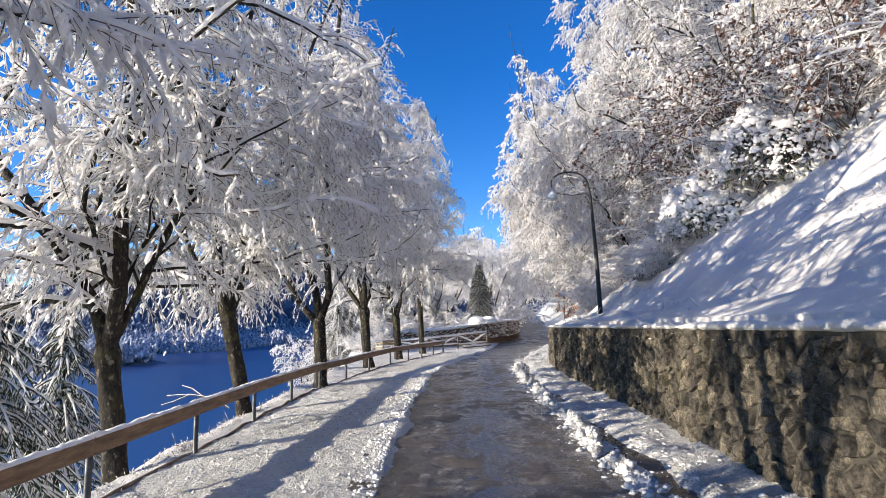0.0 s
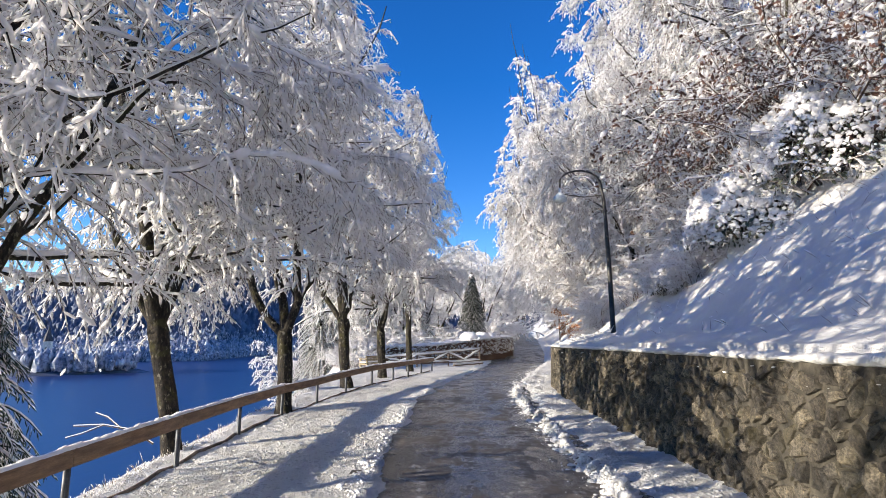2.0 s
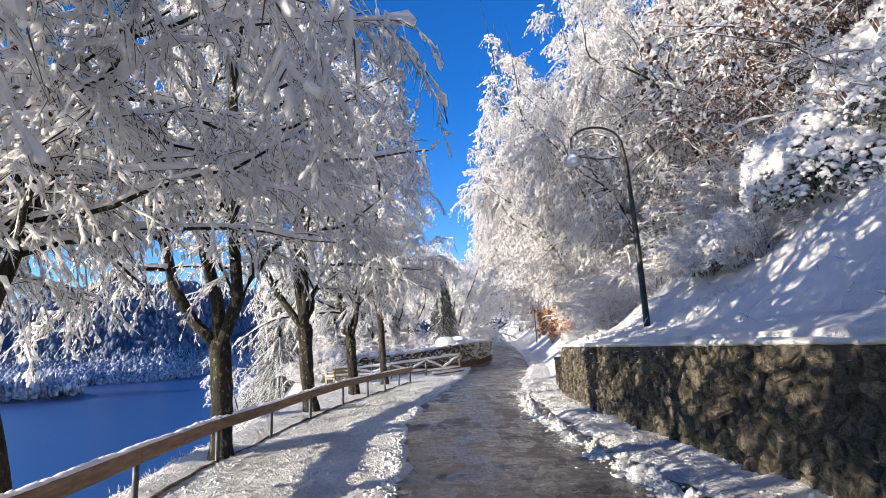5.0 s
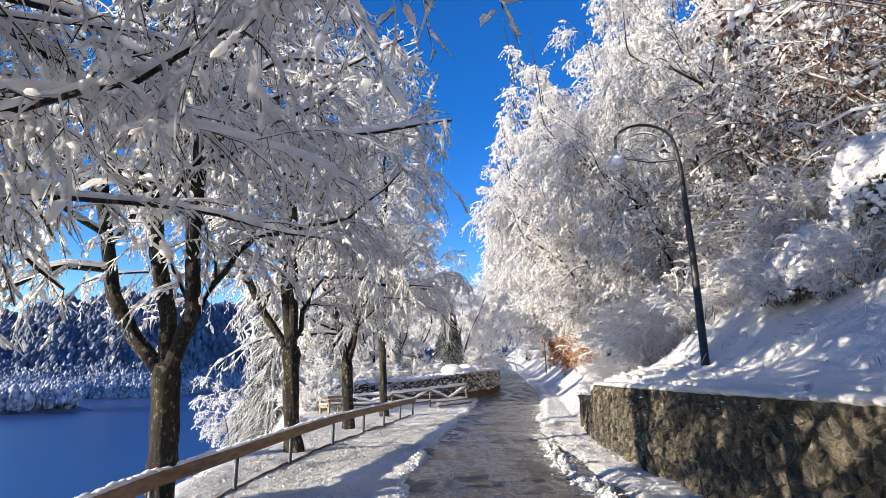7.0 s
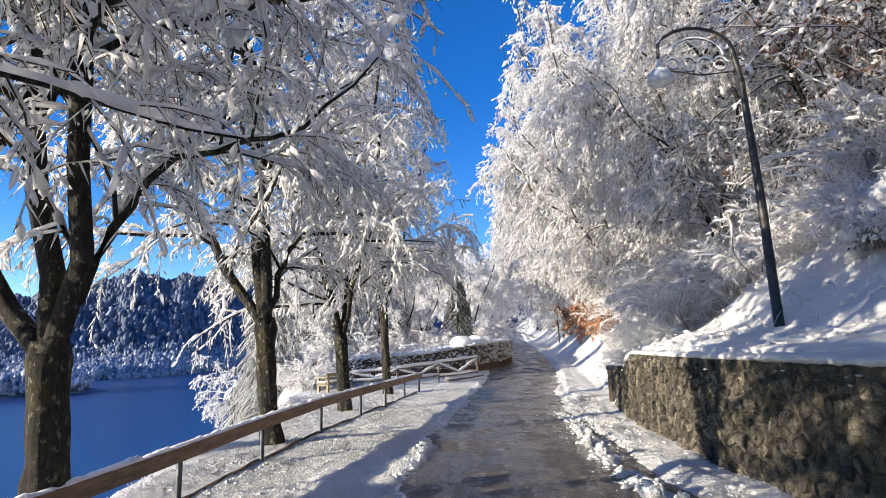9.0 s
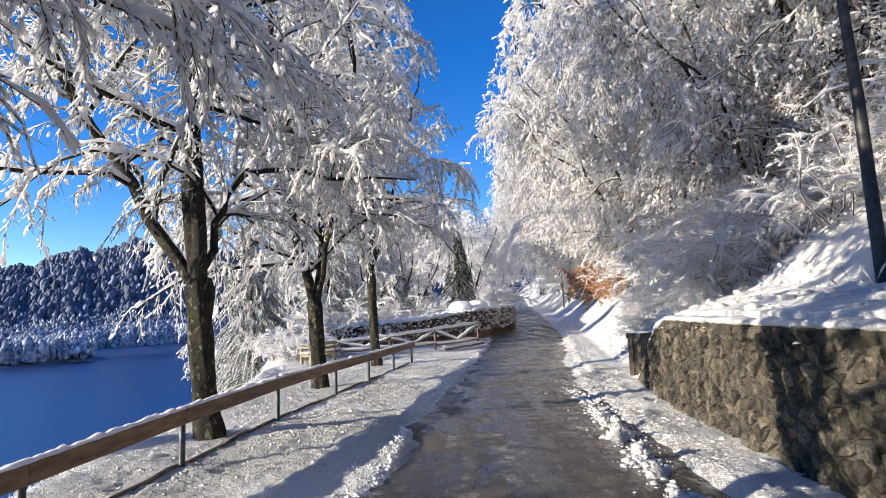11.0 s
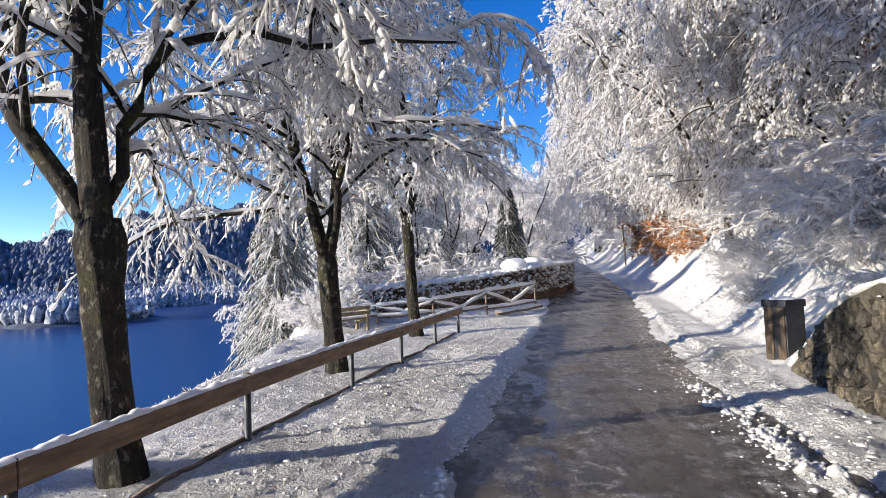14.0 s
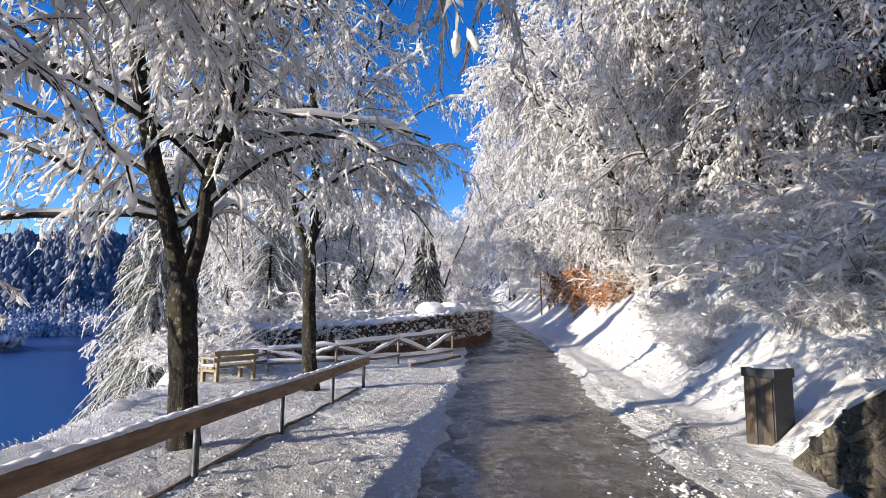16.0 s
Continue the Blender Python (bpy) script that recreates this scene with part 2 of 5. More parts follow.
def sheet(name, verts, faces, mat, parent=None, label="", smooth=True):
    """One mesh from arrays of points and of equal-sized faces."""
    verts, faces = np.asarray(verts, np.float32), np.asarray(faces, np.int32)
    me = bpy.data.meshes.new(name)
    n, k = faces.shape
    me.vertices.add(len(verts))
    me.vertices.foreach_set("co", verts.ravel())
    me.loops.add(n * k)
    me.loops.foreach_set("vertex_index", faces.ravel())
    me.polygons.add(n)
    me.polygons.foreach_set("loop_start", np.arange(n, dtype=np.int32) * k)
    me.polygons.foreach_set("use_smooth", np.full(n, smooth))
    me.update(calc_edges=True)
    me.materials.append(mat)
    ob = new(name, me)
    if parent:
        ob.parent = parent
    return tagged(ob, label)


def tubes(P, R, sides):
    """Points and quads of round rods along the lines P (n, k, 3) with radii R (n, k)."""
    n, k, _ = P.shape
    T = np.gradient(P, axis=1)
    T /= np.linalg.norm(T, axis=2, keepdims=True) + 1e-9
    ref = np.where(np.abs(T[:, :, 2:3]) > 0.9, np.array([1.0, 0, 0]), np.array([0, 0, 1.0]))
    U = np.cross(T, ref)
    U /= np.linalg.norm(U, axis=2, keepdims=True) + 1e-9
    W = np.cross(T, U)
    a = np.arange(sides) * 2 * np.pi / sides
    V = P[:, :, None] + R[:, :, None, None] * (U[:, :, None] * np.cos(a)[:, None] + W[:, :, None] * np.sin(a)[:, None])
    base = (np.arange(n)[:, None, None] * k + np.arange(k - 1)[None, :, None]) * sides
    j = np.arange(sides)[None, None]
    j2 = (j + 1) % sides
    F = np.stack([base + j, base + j2, base + sides + j2, base + sides + j], axis=-1)
    return V.reshape(-1, 3), F.reshape(-1, 4)


def spindles(A, B, R, up=0.0):
    """Slender six-faced lumps from A to B, thickest past the middle: 6 triangles each."""
    n = len(A)
    d = B - A
    T = d / (np.linalg.norm(d, axis=1, keepdims=True) + 1e-9)
    ref = np.where(np.abs(T[:, 2:3]) > 0.9, np.array([1.0, 0, 0]), np.array([0, 0, 1.0]))
    U = np.cross(T, ref)
    U /= np.linalg.norm(U, axis=1, keepdims=True) + 1e-9
    W = np.cross(U, T)
    V = np.zeros((n, 5, 3))
    V[:, 0], V[:, 4] = A, B
    for i in range(3):
        a = math.pi / 2 + i * 2.0944
        V[:, 1 + i] = A + 0.55 * d + R[:, None] * (U * math.cos(a) + W * math.sin(a))
    V[:, 1:4, 2] += up * R[:, None]
    f = np.array([(0, 2, 1), (0, 3, 2), (0, 1, 3), (4, 1, 2), (4, 2, 3), (4, 3, 1)])
    return V.reshape(-1, 3), (f[None] + (np.arange(n) * 5)[:, None, None]).reshape(-1, 3)


def strands(A, B, R):
    """Slender open cones from A to the tip B: 3 triangles each."""
    n = len(A)
    T = (B - A) / (np.linalg.norm(B - A, axis=1, keepdims=True) + 1e-9)
    ref = np.where(np.abs(T[:, 2:3]) > 0.9, np.array([1.0, 0, 0]), np.array([0, 0, 1.0]))
    U = np.cross(T, ref)
    U /= np.linalg.norm(U, axis=1, keepdims=True) + 1e-9
    W = np.cross(U, T)
    V = np.zeros((n, 4, 3))
    for i in range(3):
        a = math.pi / 2 + i * 2.0944
        V[:, i] = A + R[:, None] * (U * math.cos(a) + W * math.sin(a))
    V[:, 3] = B
    f = np.array([(0, 1, 3), (1, 2, 3), (2, 0, 3)])
    return V.reshape(-1, 3), (f[None] + (np.arange(n) * 4)[:, None, None]).reshape(-1, 3)


def as_tris(v, f):
    return (v, np.concatenate([f[:, :3], f[:, [0, 2, 3]]])) if f.shape[1] == 4 else (v, f)


def joined(pieces):
    if len({p[1].shape[1] for p in pieces}) > 1:
        pieces = [as_tris(*p) for p in pieces]
    vs, fs, o = [], [], 0
    for v, f in pieces:
        vs.append(v)
        fs.append(f + o)
        o += len(v)
    return np.concatenate(vs), np.concatenate(fs)


def grow(rng, P, R, per, span, length, angle, sag, k, wobble=0.12, taper=0.75, size=0.45, aim=(0, 0, 0), lift=0.0, bias=1.0):
    """Side shoots on the lines P: their own lines and radii."""
    n, kp, _ = P.shape
    m = n * per
    par = np.repeat(np.arange(n), per)
    t = span[0] + (span[1] - span[0]) * ((np.tile(np.arange(per), n) + rng.random(m)) / per) ** bias
    s = t * (kp - 1)
    i = np.minimum(s.astype(int), kp - 2)
    f = (s - i)[:, None]
    start = P[par, i] * (1 - f) + P[par, i + 1] * f
    rad = R[par, i] * (1 - f[:, 0]) + R[par, i + 1] * f[:, 0]
    T = P[par, i + 1] - P[par, i]
    T /= np.linalg.norm(T, axis=1, keepdims=True) + 1e-9
    side = rng.normal(size=(m, 3))
    side -= (side * T).sum(1, keepdims=True) * T
    side /= np.linalg.norm(side, axis=1, keepdims=True) + 1e-9
    a = np.radians(angle) * (0.7 + 0.6 * rng.random(m))[:, None]
    d = T * np.cos(a) + side * np.sin(a) + np.array(aim) + np.array([0, 0, lift])
    d /= np.linalg.norm(d, axis=1, keepdims=True)
    L = rng.uniform(length[0], length[1], m) * (1.15 - taper * t)
    step = (L / (k - 1))[:, None]
    pts = [start]
    for q in range(k - 1):
        d = d + rng.normal(size=(m, 3)) * wobble + np.array([0, 0, -1.0]) * sag * step
        d /= np.linalg.norm(d, axis=1, keepdims=True)
        pts.append(pts[-1] + d * step)
    Q = np.stack(pts, 1)
    r0 = np.minimum(rad * 0.75, size * rad + 0.002)
    S = r0[:, None] * np.linspace(1, 0.3, k)[None]
    return Q, S


def snow_on(rng, P, R, thick, sides, lumps=0.4):
    """The load of snow lying along the lines P."""
    n, k, _ = P.shape
    T = np.gradient(P, axis=1)
    T /= np.linalg.norm(T, axis=2, keepdims=True) + 1e-9
    flat = np.sqrt(np.clip(1 - T[:, :, 2] ** 2, 0, 1))
    s = thick * (0.25 + 0.75 * flat ** 1.5) * (1 + lumps * rng.normal(size=(n, k)))
    s = np.clip(s, 0.15 * thick, 2.2 * thick) + 0.5 * np.minimum(R, 0.05)
    s[:, -1] *= 0.55
    Q = P.copy()
    Q[:, :, 2] += R * 0.8 + s * 0.55
    return tubes(Q, s, sides)


def thing(name, x, y, z, label, category, group="", turn=0.0, scale=1.0):
    e = new(name)
    e.matrix_basis = pose(x, y, z, 0, 0, turn) @ Matrix.Diagonal((scale, scale, scale, 1))
    return tagged(e, label, category, group)


def box(bm, cx, cy, cz, sx, sy, sz, turn=0.0, bevel=0.0):
    r = bmesh.ops.create_cube(bm, size=1.0, matrix=pose(cx, cy, cz, 0, 0, turn) @ Matrix.Diagonal((sx, sy, sz, 1)))
    if bevel:
        es = list({e for v in r["verts"] for e in v.link_edges})
        bmesh.ops.bevel(bm, geom=es, offset=bevel, segments=2, profile=0.6, affect="EDGES")
    return bm


def interp(y, table):
    a = np.array(table)
    return np.interp(y, a[:, 0], a[:, 1])


# ---- plan ----
LEFT_EDGE = [(-60, 3), (-20, 0.6), (0, -0.1), (7, -0.2), (10, -0.45), (14, -0.6), (21, -0.7), (25, -0.5), (28, -0.1), (31, 0.3), (35, 0.8), (43, 1.85), (50, 2.6), (60, 4.0), (75, 5.8), (95, 7.9), (120, 10.5), (160, 15)]
RIGHT_EDGE = [(-60, 6), (-20, 3.4), (0, 2.6), (7, 2.5), (15, 2.4), (21, 2.33), (23.5, 2.5), (25, 2.6), (26.5, 2.8), (28, 2.87), (30, 3.1), (31.5, 3.35), (34.5, 3.8), (42, 5.3), (50, 6.7), (60, 8.1), (75, 9.9), (95, 11.9), (120, 14.3), (160, 18.6)]
RAIL = [(-20, -3.0), (0, -3.5), (10, -3.55), (15.7, -3.7), (18.6, -3.8), (21.2, -3.62), (23.4, -3.25), (26, -2.83), (28.9, -2.41), (31.2, -2.0), (33.8, -1.6), (36.3, -1.2), (45, 0.0)]
BANK = [(-60, -3.2), (0, -3.7), (9, -3.75), (13, -4.05), (16.6, -4.3), (18.4, -4.6), (22.5, -4.7), (24.5, -4.6), (26, -4.7), (28, -4.9), (31, -5.1), (34, -5.5), (38, -6.1), (42, -7.6), (50, -10), (70, -13), (100, -15), (160, -18)]
WALL = [(-30, 4.4), (0, 3.5), (10, 3.45), (20, 3.42), (23, 3.5), (25.5, 3.68), (28.6, 4.15)]
TOE = [(-60, 6.5), (-30, 5.0), (0, 3.9), (22, 3.85), (25.5, 4.0), (28.6, 4.4), (31, 4.75), (34, 5.0), (42, 6.6), (50, 7.9), (60, 9.2), (75, 11.0), (95, 13.1), (120, 15.6), (160, 20)]
BASE = [(-60, 1.6), (26.0, 1.6), (27.0, 1.36), (28.0, 0.95), (28.8, 0.5), (29.6, 0.15), (32, 0.03)]


def lane_z(y):
    """The road's own height: level, then a gentle climb."""
    return 0.032 * np.maximum(np.asarray(y, float) - 46, 0) ** 1.02


def hill_z(d, free):
    """The slope's rise at d from its foot; free: 0 above the wall, 1 where it meets the lane."""
    d = np.maximum(d, 0)
    return free * 0.5 * np.minimum(d, 1.4) + 0.22 * np.minimum(d, 1.4) + 0.85 * np.maximum(d - 1.4, 0) + 0.2 * np.clip(d - 6, 0, 24) - 0.5 * np.maximum(d - 34, 0)


def fractal(x, y, scale, octaves=4, seed=0.0):
    out = np.zeros(np.broadcast(x, y).shape)
    amp = 1.0
    rs = np.random.RandomState(int(seed * 10) + 3)
    for o in range(octaves):
        for w in range(3):
            th = rs.uniform(0, np.pi * 2)
            ph = rs.uniform(0, 6.28, 2)
            f = scale * rs.uniform(0.8, 1.25)
            u = (x * np.cos(th) + y * np.sin(th)) * f
            v = (-x * np.sin(th) + y * np.cos(th)) * f
            out += amp * np.sin(u + ph[0] + 1.3 * np.sin(v * 0.7 + ph[1])) * 0.4
        scale *= 2.03
        amp *= 0.52
    return out


SHORE = [(-180, 250), (-70, 265), (-38, 290), (-28, 300), (-24, 305), (-16, 480), (-5, 700), (10, 750), (60, 750), (180, 250)]
RIDGE = [(-180, 36), (-60, 38), (-42, 40), (-38, 46), (-34, 58), (-28, 73), (-24, 75), (-16, 90), (0, 110), (180, 60)]
LAKE_Z = -8.0


def terrain(x, y, shore=False):
    x, y = np.asarray(x, float), np.asarray(y, float)
    le, re, rail, bank = interp(y, LEFT_EDGE), interp(y, RIGHT_EDGE), interp(y, RAIL), interp(y, BANK)
    toe, base = interp(y, TOE), interp(y, BASE)
    zr = lane_z(y)
    rough = 0.016 * fractal(x, y, 21.0, 2, 1.0) + 0.017 * fractal(x, y, 6.0, 3, 1.4) + 0.014 * fractal(x, y, 1.7, 3, 2.0)
    dip = interp(y, [(-60, -0.6), (0, -0.5), (4, -0.47), (8, -0.4), (10.6, -0.31), (13.5, -0.25), (16, -0.2), (21, -0.19), (25, -0.02), (160, 0)])
    # left verge with its snow rim
    u = np.clip((le - x) / np.maximum(le - rail, 0.3), 0, 1)
    rim = np.clip((le - x + 0.18 + 0.12 * fractal(x * 0.3, y, 1.6, 3, 4.0)) / 0.30, 0, 1)
    verge = zr + dip * u + 0.045 * rim * rim * (3 - 2 * rim) - 0.05 * (1 - rim) + rough * rim
    d = np.maximum(bank - x, 0)
    fall = np.where(d < 0.7, 0.9 * d * d, 0.441 + 2.1 * (d - 0.7))
    fall = np.where((d < 11.5) & (y < 33), np.minimum(fall, 5.6 + 0.12 * d), fall)
    verge = verge - np.minimum(fall, 14.0) + (d > 0) * 0.08 * fractal(x, y, 1.3, 3, 9.0)
    # right side: slush strip, wall top, hill
    wall_side = np.clip((27.5 - y) / 3, 0, 1)
    v = np.clip((x - re + 0.15 - 0.17 * wall_side + 0.1 * fractal(x * 0.4, y, 2.1, 3, 5.2)) / 0.35, 0, 1)
    ridge = wall_side * 0.14 * np.exp(-((x - re + 0.2 - 0.05 * fractal(x * 0, y, 2.3, 3, 5.5)) / 0.13) ** 2) * np.clip(0.6 + 1.0 * fractal(x, y, 7.0, 3, 5.7), 0, 2)
    slush = zr - 0.05 + ridge + v * (0.1 + 0.035 * fractal(x, y, 4.2, 4, 5.0) + 0.012 * fractal(x, y, 17.0, 3, 5.3)) + 0.02 * np.clip(x - re, 0, 2)
    dh = x - toe
    hb = np.where(y < 32, base, 0.03)
    hill = zr + hb + hill_z(dh, np.clip((y - 27) / 4, 0, 1)) + np.clip(dh, 0, 1) * (0.05 * fractal(x, y, 0.9, 3, 6.0) + 0.042 * fractal(x * 0.55 + y * 0.3, y, 3.6, 3, 7.0) + 0.032 * fractal(x, y, 9.0, 3, 7.5)) + np.clip(dh - 3, 0, 6) * 0.12 * fractal(x, y, 0.35, 3, 8.0)
    soft = np.clip((y - 27.5) / 3.0, 0, 1)
    k = 0.25 * soft + 0.001
    right = np.where(dh < 0, slush, hill)
    blend = np.maximum(slush, hill) + k * np.exp(-np.abs(slush - hill) / k) * 0.4
    right = np.where((dh > -1.5) & (soft > 0.99), np.where(dh > -1.0, blend, slush), right)
    mid = 0.5 * (le + re)
    z = np.where(x < mid, verge, right)
    # the far shore and its hills
    r, az = np.hypot(x, y), np.degrees(np.arctan2(x, y))
    D = interp(az, SHORE)
    rise = np.clip((r - D) / 300, 0, 1)
    rise = np.sin(rise * np.pi / 2) ** 1.25
    tall = interp(az, RIDGE) + 3 * np.sin(az * 1.3) + 1.5 * np.sin(az * 3.1)
    far = LAKE_Z - 2.5 + 0 * rise
    hills = LAKE_Z - 2.5 + np.clip((r - D) / 5, 0, 1) * 3.0 + rise * tall + rise * 4 * fractal(x, y, 0.012, 4, 3.0)
    return np.where((r > 200) & ((x < bank - 20) | (y > 170)), hills if shore else far, z)


def spacing(core, step, ends, ratio=1.14):
    a = list(np.arange(core[0], core[1] + 1e-6, step))
    for sgn, limit in ((-1, ends[0]), (1, ends[1])):
        s, p, out = step, core[0] if sgn < 0 else core[1], []
        while (p - limit) * sgn < 0:
            s = min(s * ratio, 40)
            p += s * sgn
            out.append(p)
        a = out[::-1] + a if sgn < 0 else a + out
    return np.array(a)


def build_ground():
    xs, ys = spacing((-4.4, 8.4), 0.07, (-1700, 900)), spacing((4, 42), 0.085, (-500, 1900))
    X, Y = np.meshgrid(xs, ys)
    Z = terrain(X, Y)
    nx, ny = len(xs), len(ys)
    i = (np.arange(ny - 1)[:, None] * nx + np.arange(nx - 1)[None]).ravel()
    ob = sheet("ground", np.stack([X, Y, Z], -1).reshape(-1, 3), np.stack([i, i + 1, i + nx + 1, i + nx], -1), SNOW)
    tagged(ob, "snow-covered ground, verge, lake bank and hillside", "ground", kind="structure")
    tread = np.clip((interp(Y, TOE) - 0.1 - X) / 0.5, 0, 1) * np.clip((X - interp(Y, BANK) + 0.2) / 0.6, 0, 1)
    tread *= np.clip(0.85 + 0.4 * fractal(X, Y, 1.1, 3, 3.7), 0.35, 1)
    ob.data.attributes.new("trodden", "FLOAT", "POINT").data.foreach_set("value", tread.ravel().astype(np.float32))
    lake = sheet("water", [(-1500, -400, LAKE_Z), (-6, -400, LAKE_Z), (-6, 1500, LAKE_Z), (-1500, 1500, LAKE_Z)], [(0, 1, 2, 3)], WATER)
    tagged(lake, "calm deep blue lake water below the bank", "lake", kind="structure")
    ry = np.concatenate([np.arange(-40, 60, 0.4), np.arange(60, 160, 2.0)])
    a, b = interp(ry, LEFT_EDGE) - 0.3, interp(ry, RIGHT_EDGE) + 0.45
    w = np.linspace(0, 1, 15)
    RX = a[:, None] * (1 - w) + b[:, None] * w
    RY = np.repeat(ry[:, None], 15, 1)
    RZ = lane_z(RY) + 0.012 * (1 - (2 * w - 1) ** 2) - 0.006 + 0.004 * fractal(RX, RY, 1.2, 2, 1.5)
    i = (np.arange(len(ry) - 1)[:, None] * 15 + np.arange(14)[None]).ravel()
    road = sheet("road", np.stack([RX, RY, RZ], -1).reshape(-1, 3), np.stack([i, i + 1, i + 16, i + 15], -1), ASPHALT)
    tagged(road, "narrow wet asphalt lane with thin slush streaks", "road", kind="structure")


build_ground()


# ---- snow lumps and slush ----
def lumps(name, pos, size, mat, label, squash=0.65, seed=1, small=False, fine=1, rough=0.28):
    rng = np.random.default_rng(seed)
    bm = bmesh.new()
    if small:
        bmesh.ops.create_cone(bm, segments=5, radius1=1.0, radius2=0.55, depth=1.1, cap_ends=True)
        bmesh.ops.triangulate(bm, faces=bm.faces)
    else:
        bmesh.ops.create_icosphere(bm, subdivisions=fine, radius=1.0)
    V = np.array([v.co[:] for v in bm.verts])
    F = np.array([[v.index for v in f.verts] for f in bm.faces])
    bm.free()
    n = len(pos)
    size = np.minimum(size, np.median(size) * 2.4)
    if fine > 1:
        d = np.ones((n, len(V), 1))
        for q in range(5):
            w = rng.normal(size=(n, 3, 1)) * (2.2 + 0.9 * q)
            d += rough / (1 + 0.35 * q) * np.sin(V[None] @ w + rng.uniform(0, 6.28, (n, 1, 1)))
    else:
        d = 1 + rough * rng.normal(size=(n, len(V), 1))
    P = V[None] * d * np.asarray(size)[:, None, None] * np.array([1, 1, squash]) + np.asarray(pos)[:, None]
    f = F[None] + (np.arange(n) * len(V))[:, None, None]
    ob = sheet(name, P.reshape(-1, 3), f.reshape(-1, 3), mat)
    return tagged(ob, label, "snow", kind="stuff")


def slush_rows():
    rng = np.random.default_rng(5)
    n = 3000
    y = rng.uniform(3, 28, n)
    y = y + 0.35 * np.sin(y * 4.3) + 0.2 * np.sin(y * 9.7)
    x = interp(y, RIGHT_EDGE) - 0.2 + 0.05 * fractal(y * 0, y, 2.3, 3, 5.5) + rng.normal(0, 0.1, n)
    s = np.exp(rng.normal(-3.6, 0.5, n))
    lumps("slush_lumps", np.stack([x, y, np.maximum(terrain(x, y), 0.0) - 0.1 * s], 1), s, SNOW, "crumbled slush clods in a broken row along the lane", 0.8, 3, rough=0.3)
    n = 3000
    y = rng.uniform(3, 36, n)
    x = interp(y, RIGHT_EDGE) + 0.1 + 0.8 * rng.random(n) ** 1.3
    s = np.exp(rng.normal(-3.75, 0.5, n))
    lumps("snow_clods", np.stack([x, y, terrain(x, y) - 0.3 * s], 1), s, SNOW, "rough snow clods heaped below the wall", 0.5, 8, rough=0.3)
    n = 1800
    y = rng.uniform(1, 46, n)
    x = interp(y, RIGHT_EDGE) + rng.normal(-0.25, 0.25, n)
    s = np.exp(rng.normal(-4.5, 0.45, n))
    lumps("slush_crumbs", np.stack([x, y, np.maximum(terrain(x, y), 0.0)], 1), s, CAP_SNOW, "fine slush crumbs on the wet lane's edge", 0.9, 7, True)
    n = 1800
    y = rng.uniform(1, 40, n)
    x = interp(y, LEFT_EDGE) - np.abs(rng.normal(0.05, 0.12, n))
    s = np.exp(rng.normal(-3.9, 0.4, n))
    lumps("snow_crumbs", np.stack([x, y, terrain(x, y) + 0.2 * s], 1), s, CAP_SNOW, "small snow crumbs beside the ploughed lane", seed=4, small=True)
    n = 8000
    y = 3 + 38 * rng.random(n)
    u = rng.random(n)
    x = interp(y, LEFT_EDGE) * (1 - u) + (interp(y, BANK) + 0.3) * u
    s = np.exp(rng.normal(-4.1, 0.5, n))
    lumps("trodden_snow", np.stack([x, y, terrain(x, y) - 0.2 * s], 1), s, SNOW, "trodden clods of snow on the verge", 0.6, 6, rough=0.3)


slush_rows()


# ---- trees ----
def clear(P, R, height, drop=0.0):
    """Keeps the lines that hang low over neither the lane (x > 1) nor, lower still, the bank; height 0: a tree up on the slope."""
    x, y, z = P[:, :, 0], P[:, :, 1], P[:, :, 2] - drop * (height >= 1)
    if height < 1:
        low = (z < 0.25 - 0.3 * np.clip(x, -6, 0) - 0.6 * (x > 0)).any(1) | (x < -6.6 + drop).any(1)
        return P[~low], R[~low]
    low = ((x > 0.9) & (z < height)).any(1) | ((np.hypot(x, y) > 0.8) & (z < 1.25 + 0.5 * np.clip(x + 0.5, 0, 2))).any(1) | (x > 4.4 - 0.32 * np.maximum(z - 4, 0)).any(1)
    return P[~low], R[~low]


def puffs(rng, P, n, size):
    """Round pillows of snow drawn out along the lines P: 20 triangles each."""
    bm = bmesh.new()
    bmesh.ops.create_icosphere(bm, subdivisions=1, radius=1.0)
    o = np.array([v.co[:] for v in bm.verts])
    f = np.array([[v.index for v in q.verts] for q in bm.faces])
    bm.free()
    a, b = rng.integers(0, len(P), n), rng.integers(1, P.shape[1], n)
    u = rng.random((n, 1))
    c = P[a, b] * u + P[a, b - 1] * (1 - u) + rng.normal(size=(n, 3)) * 0.01
    T = P[a, b] - P[a, b - 1]
    T /= np.linalg.norm(T, axis=1, keepdims=True) + 1e-9
    r = size * np.exp(rng.normal(0, 0.35, n))
    D = o[None] * r[:, None, None] * (1 + 0.16 * rng.normal(size=(n, 12, 1)))
    D = D + T[:, None] * (D * T[:, None]).sum(2, keepdims=True) * rng.uniform(0.3, 1.6, (n, 1, 1))
    V = c[:, None] + D
    V[:, :, 2] += 0.45 * r[:, None]
    return V.reshape(-1, 3), (f[None] + (np.arange(n) * 12)[:, None, None]).reshape(-1, 3)


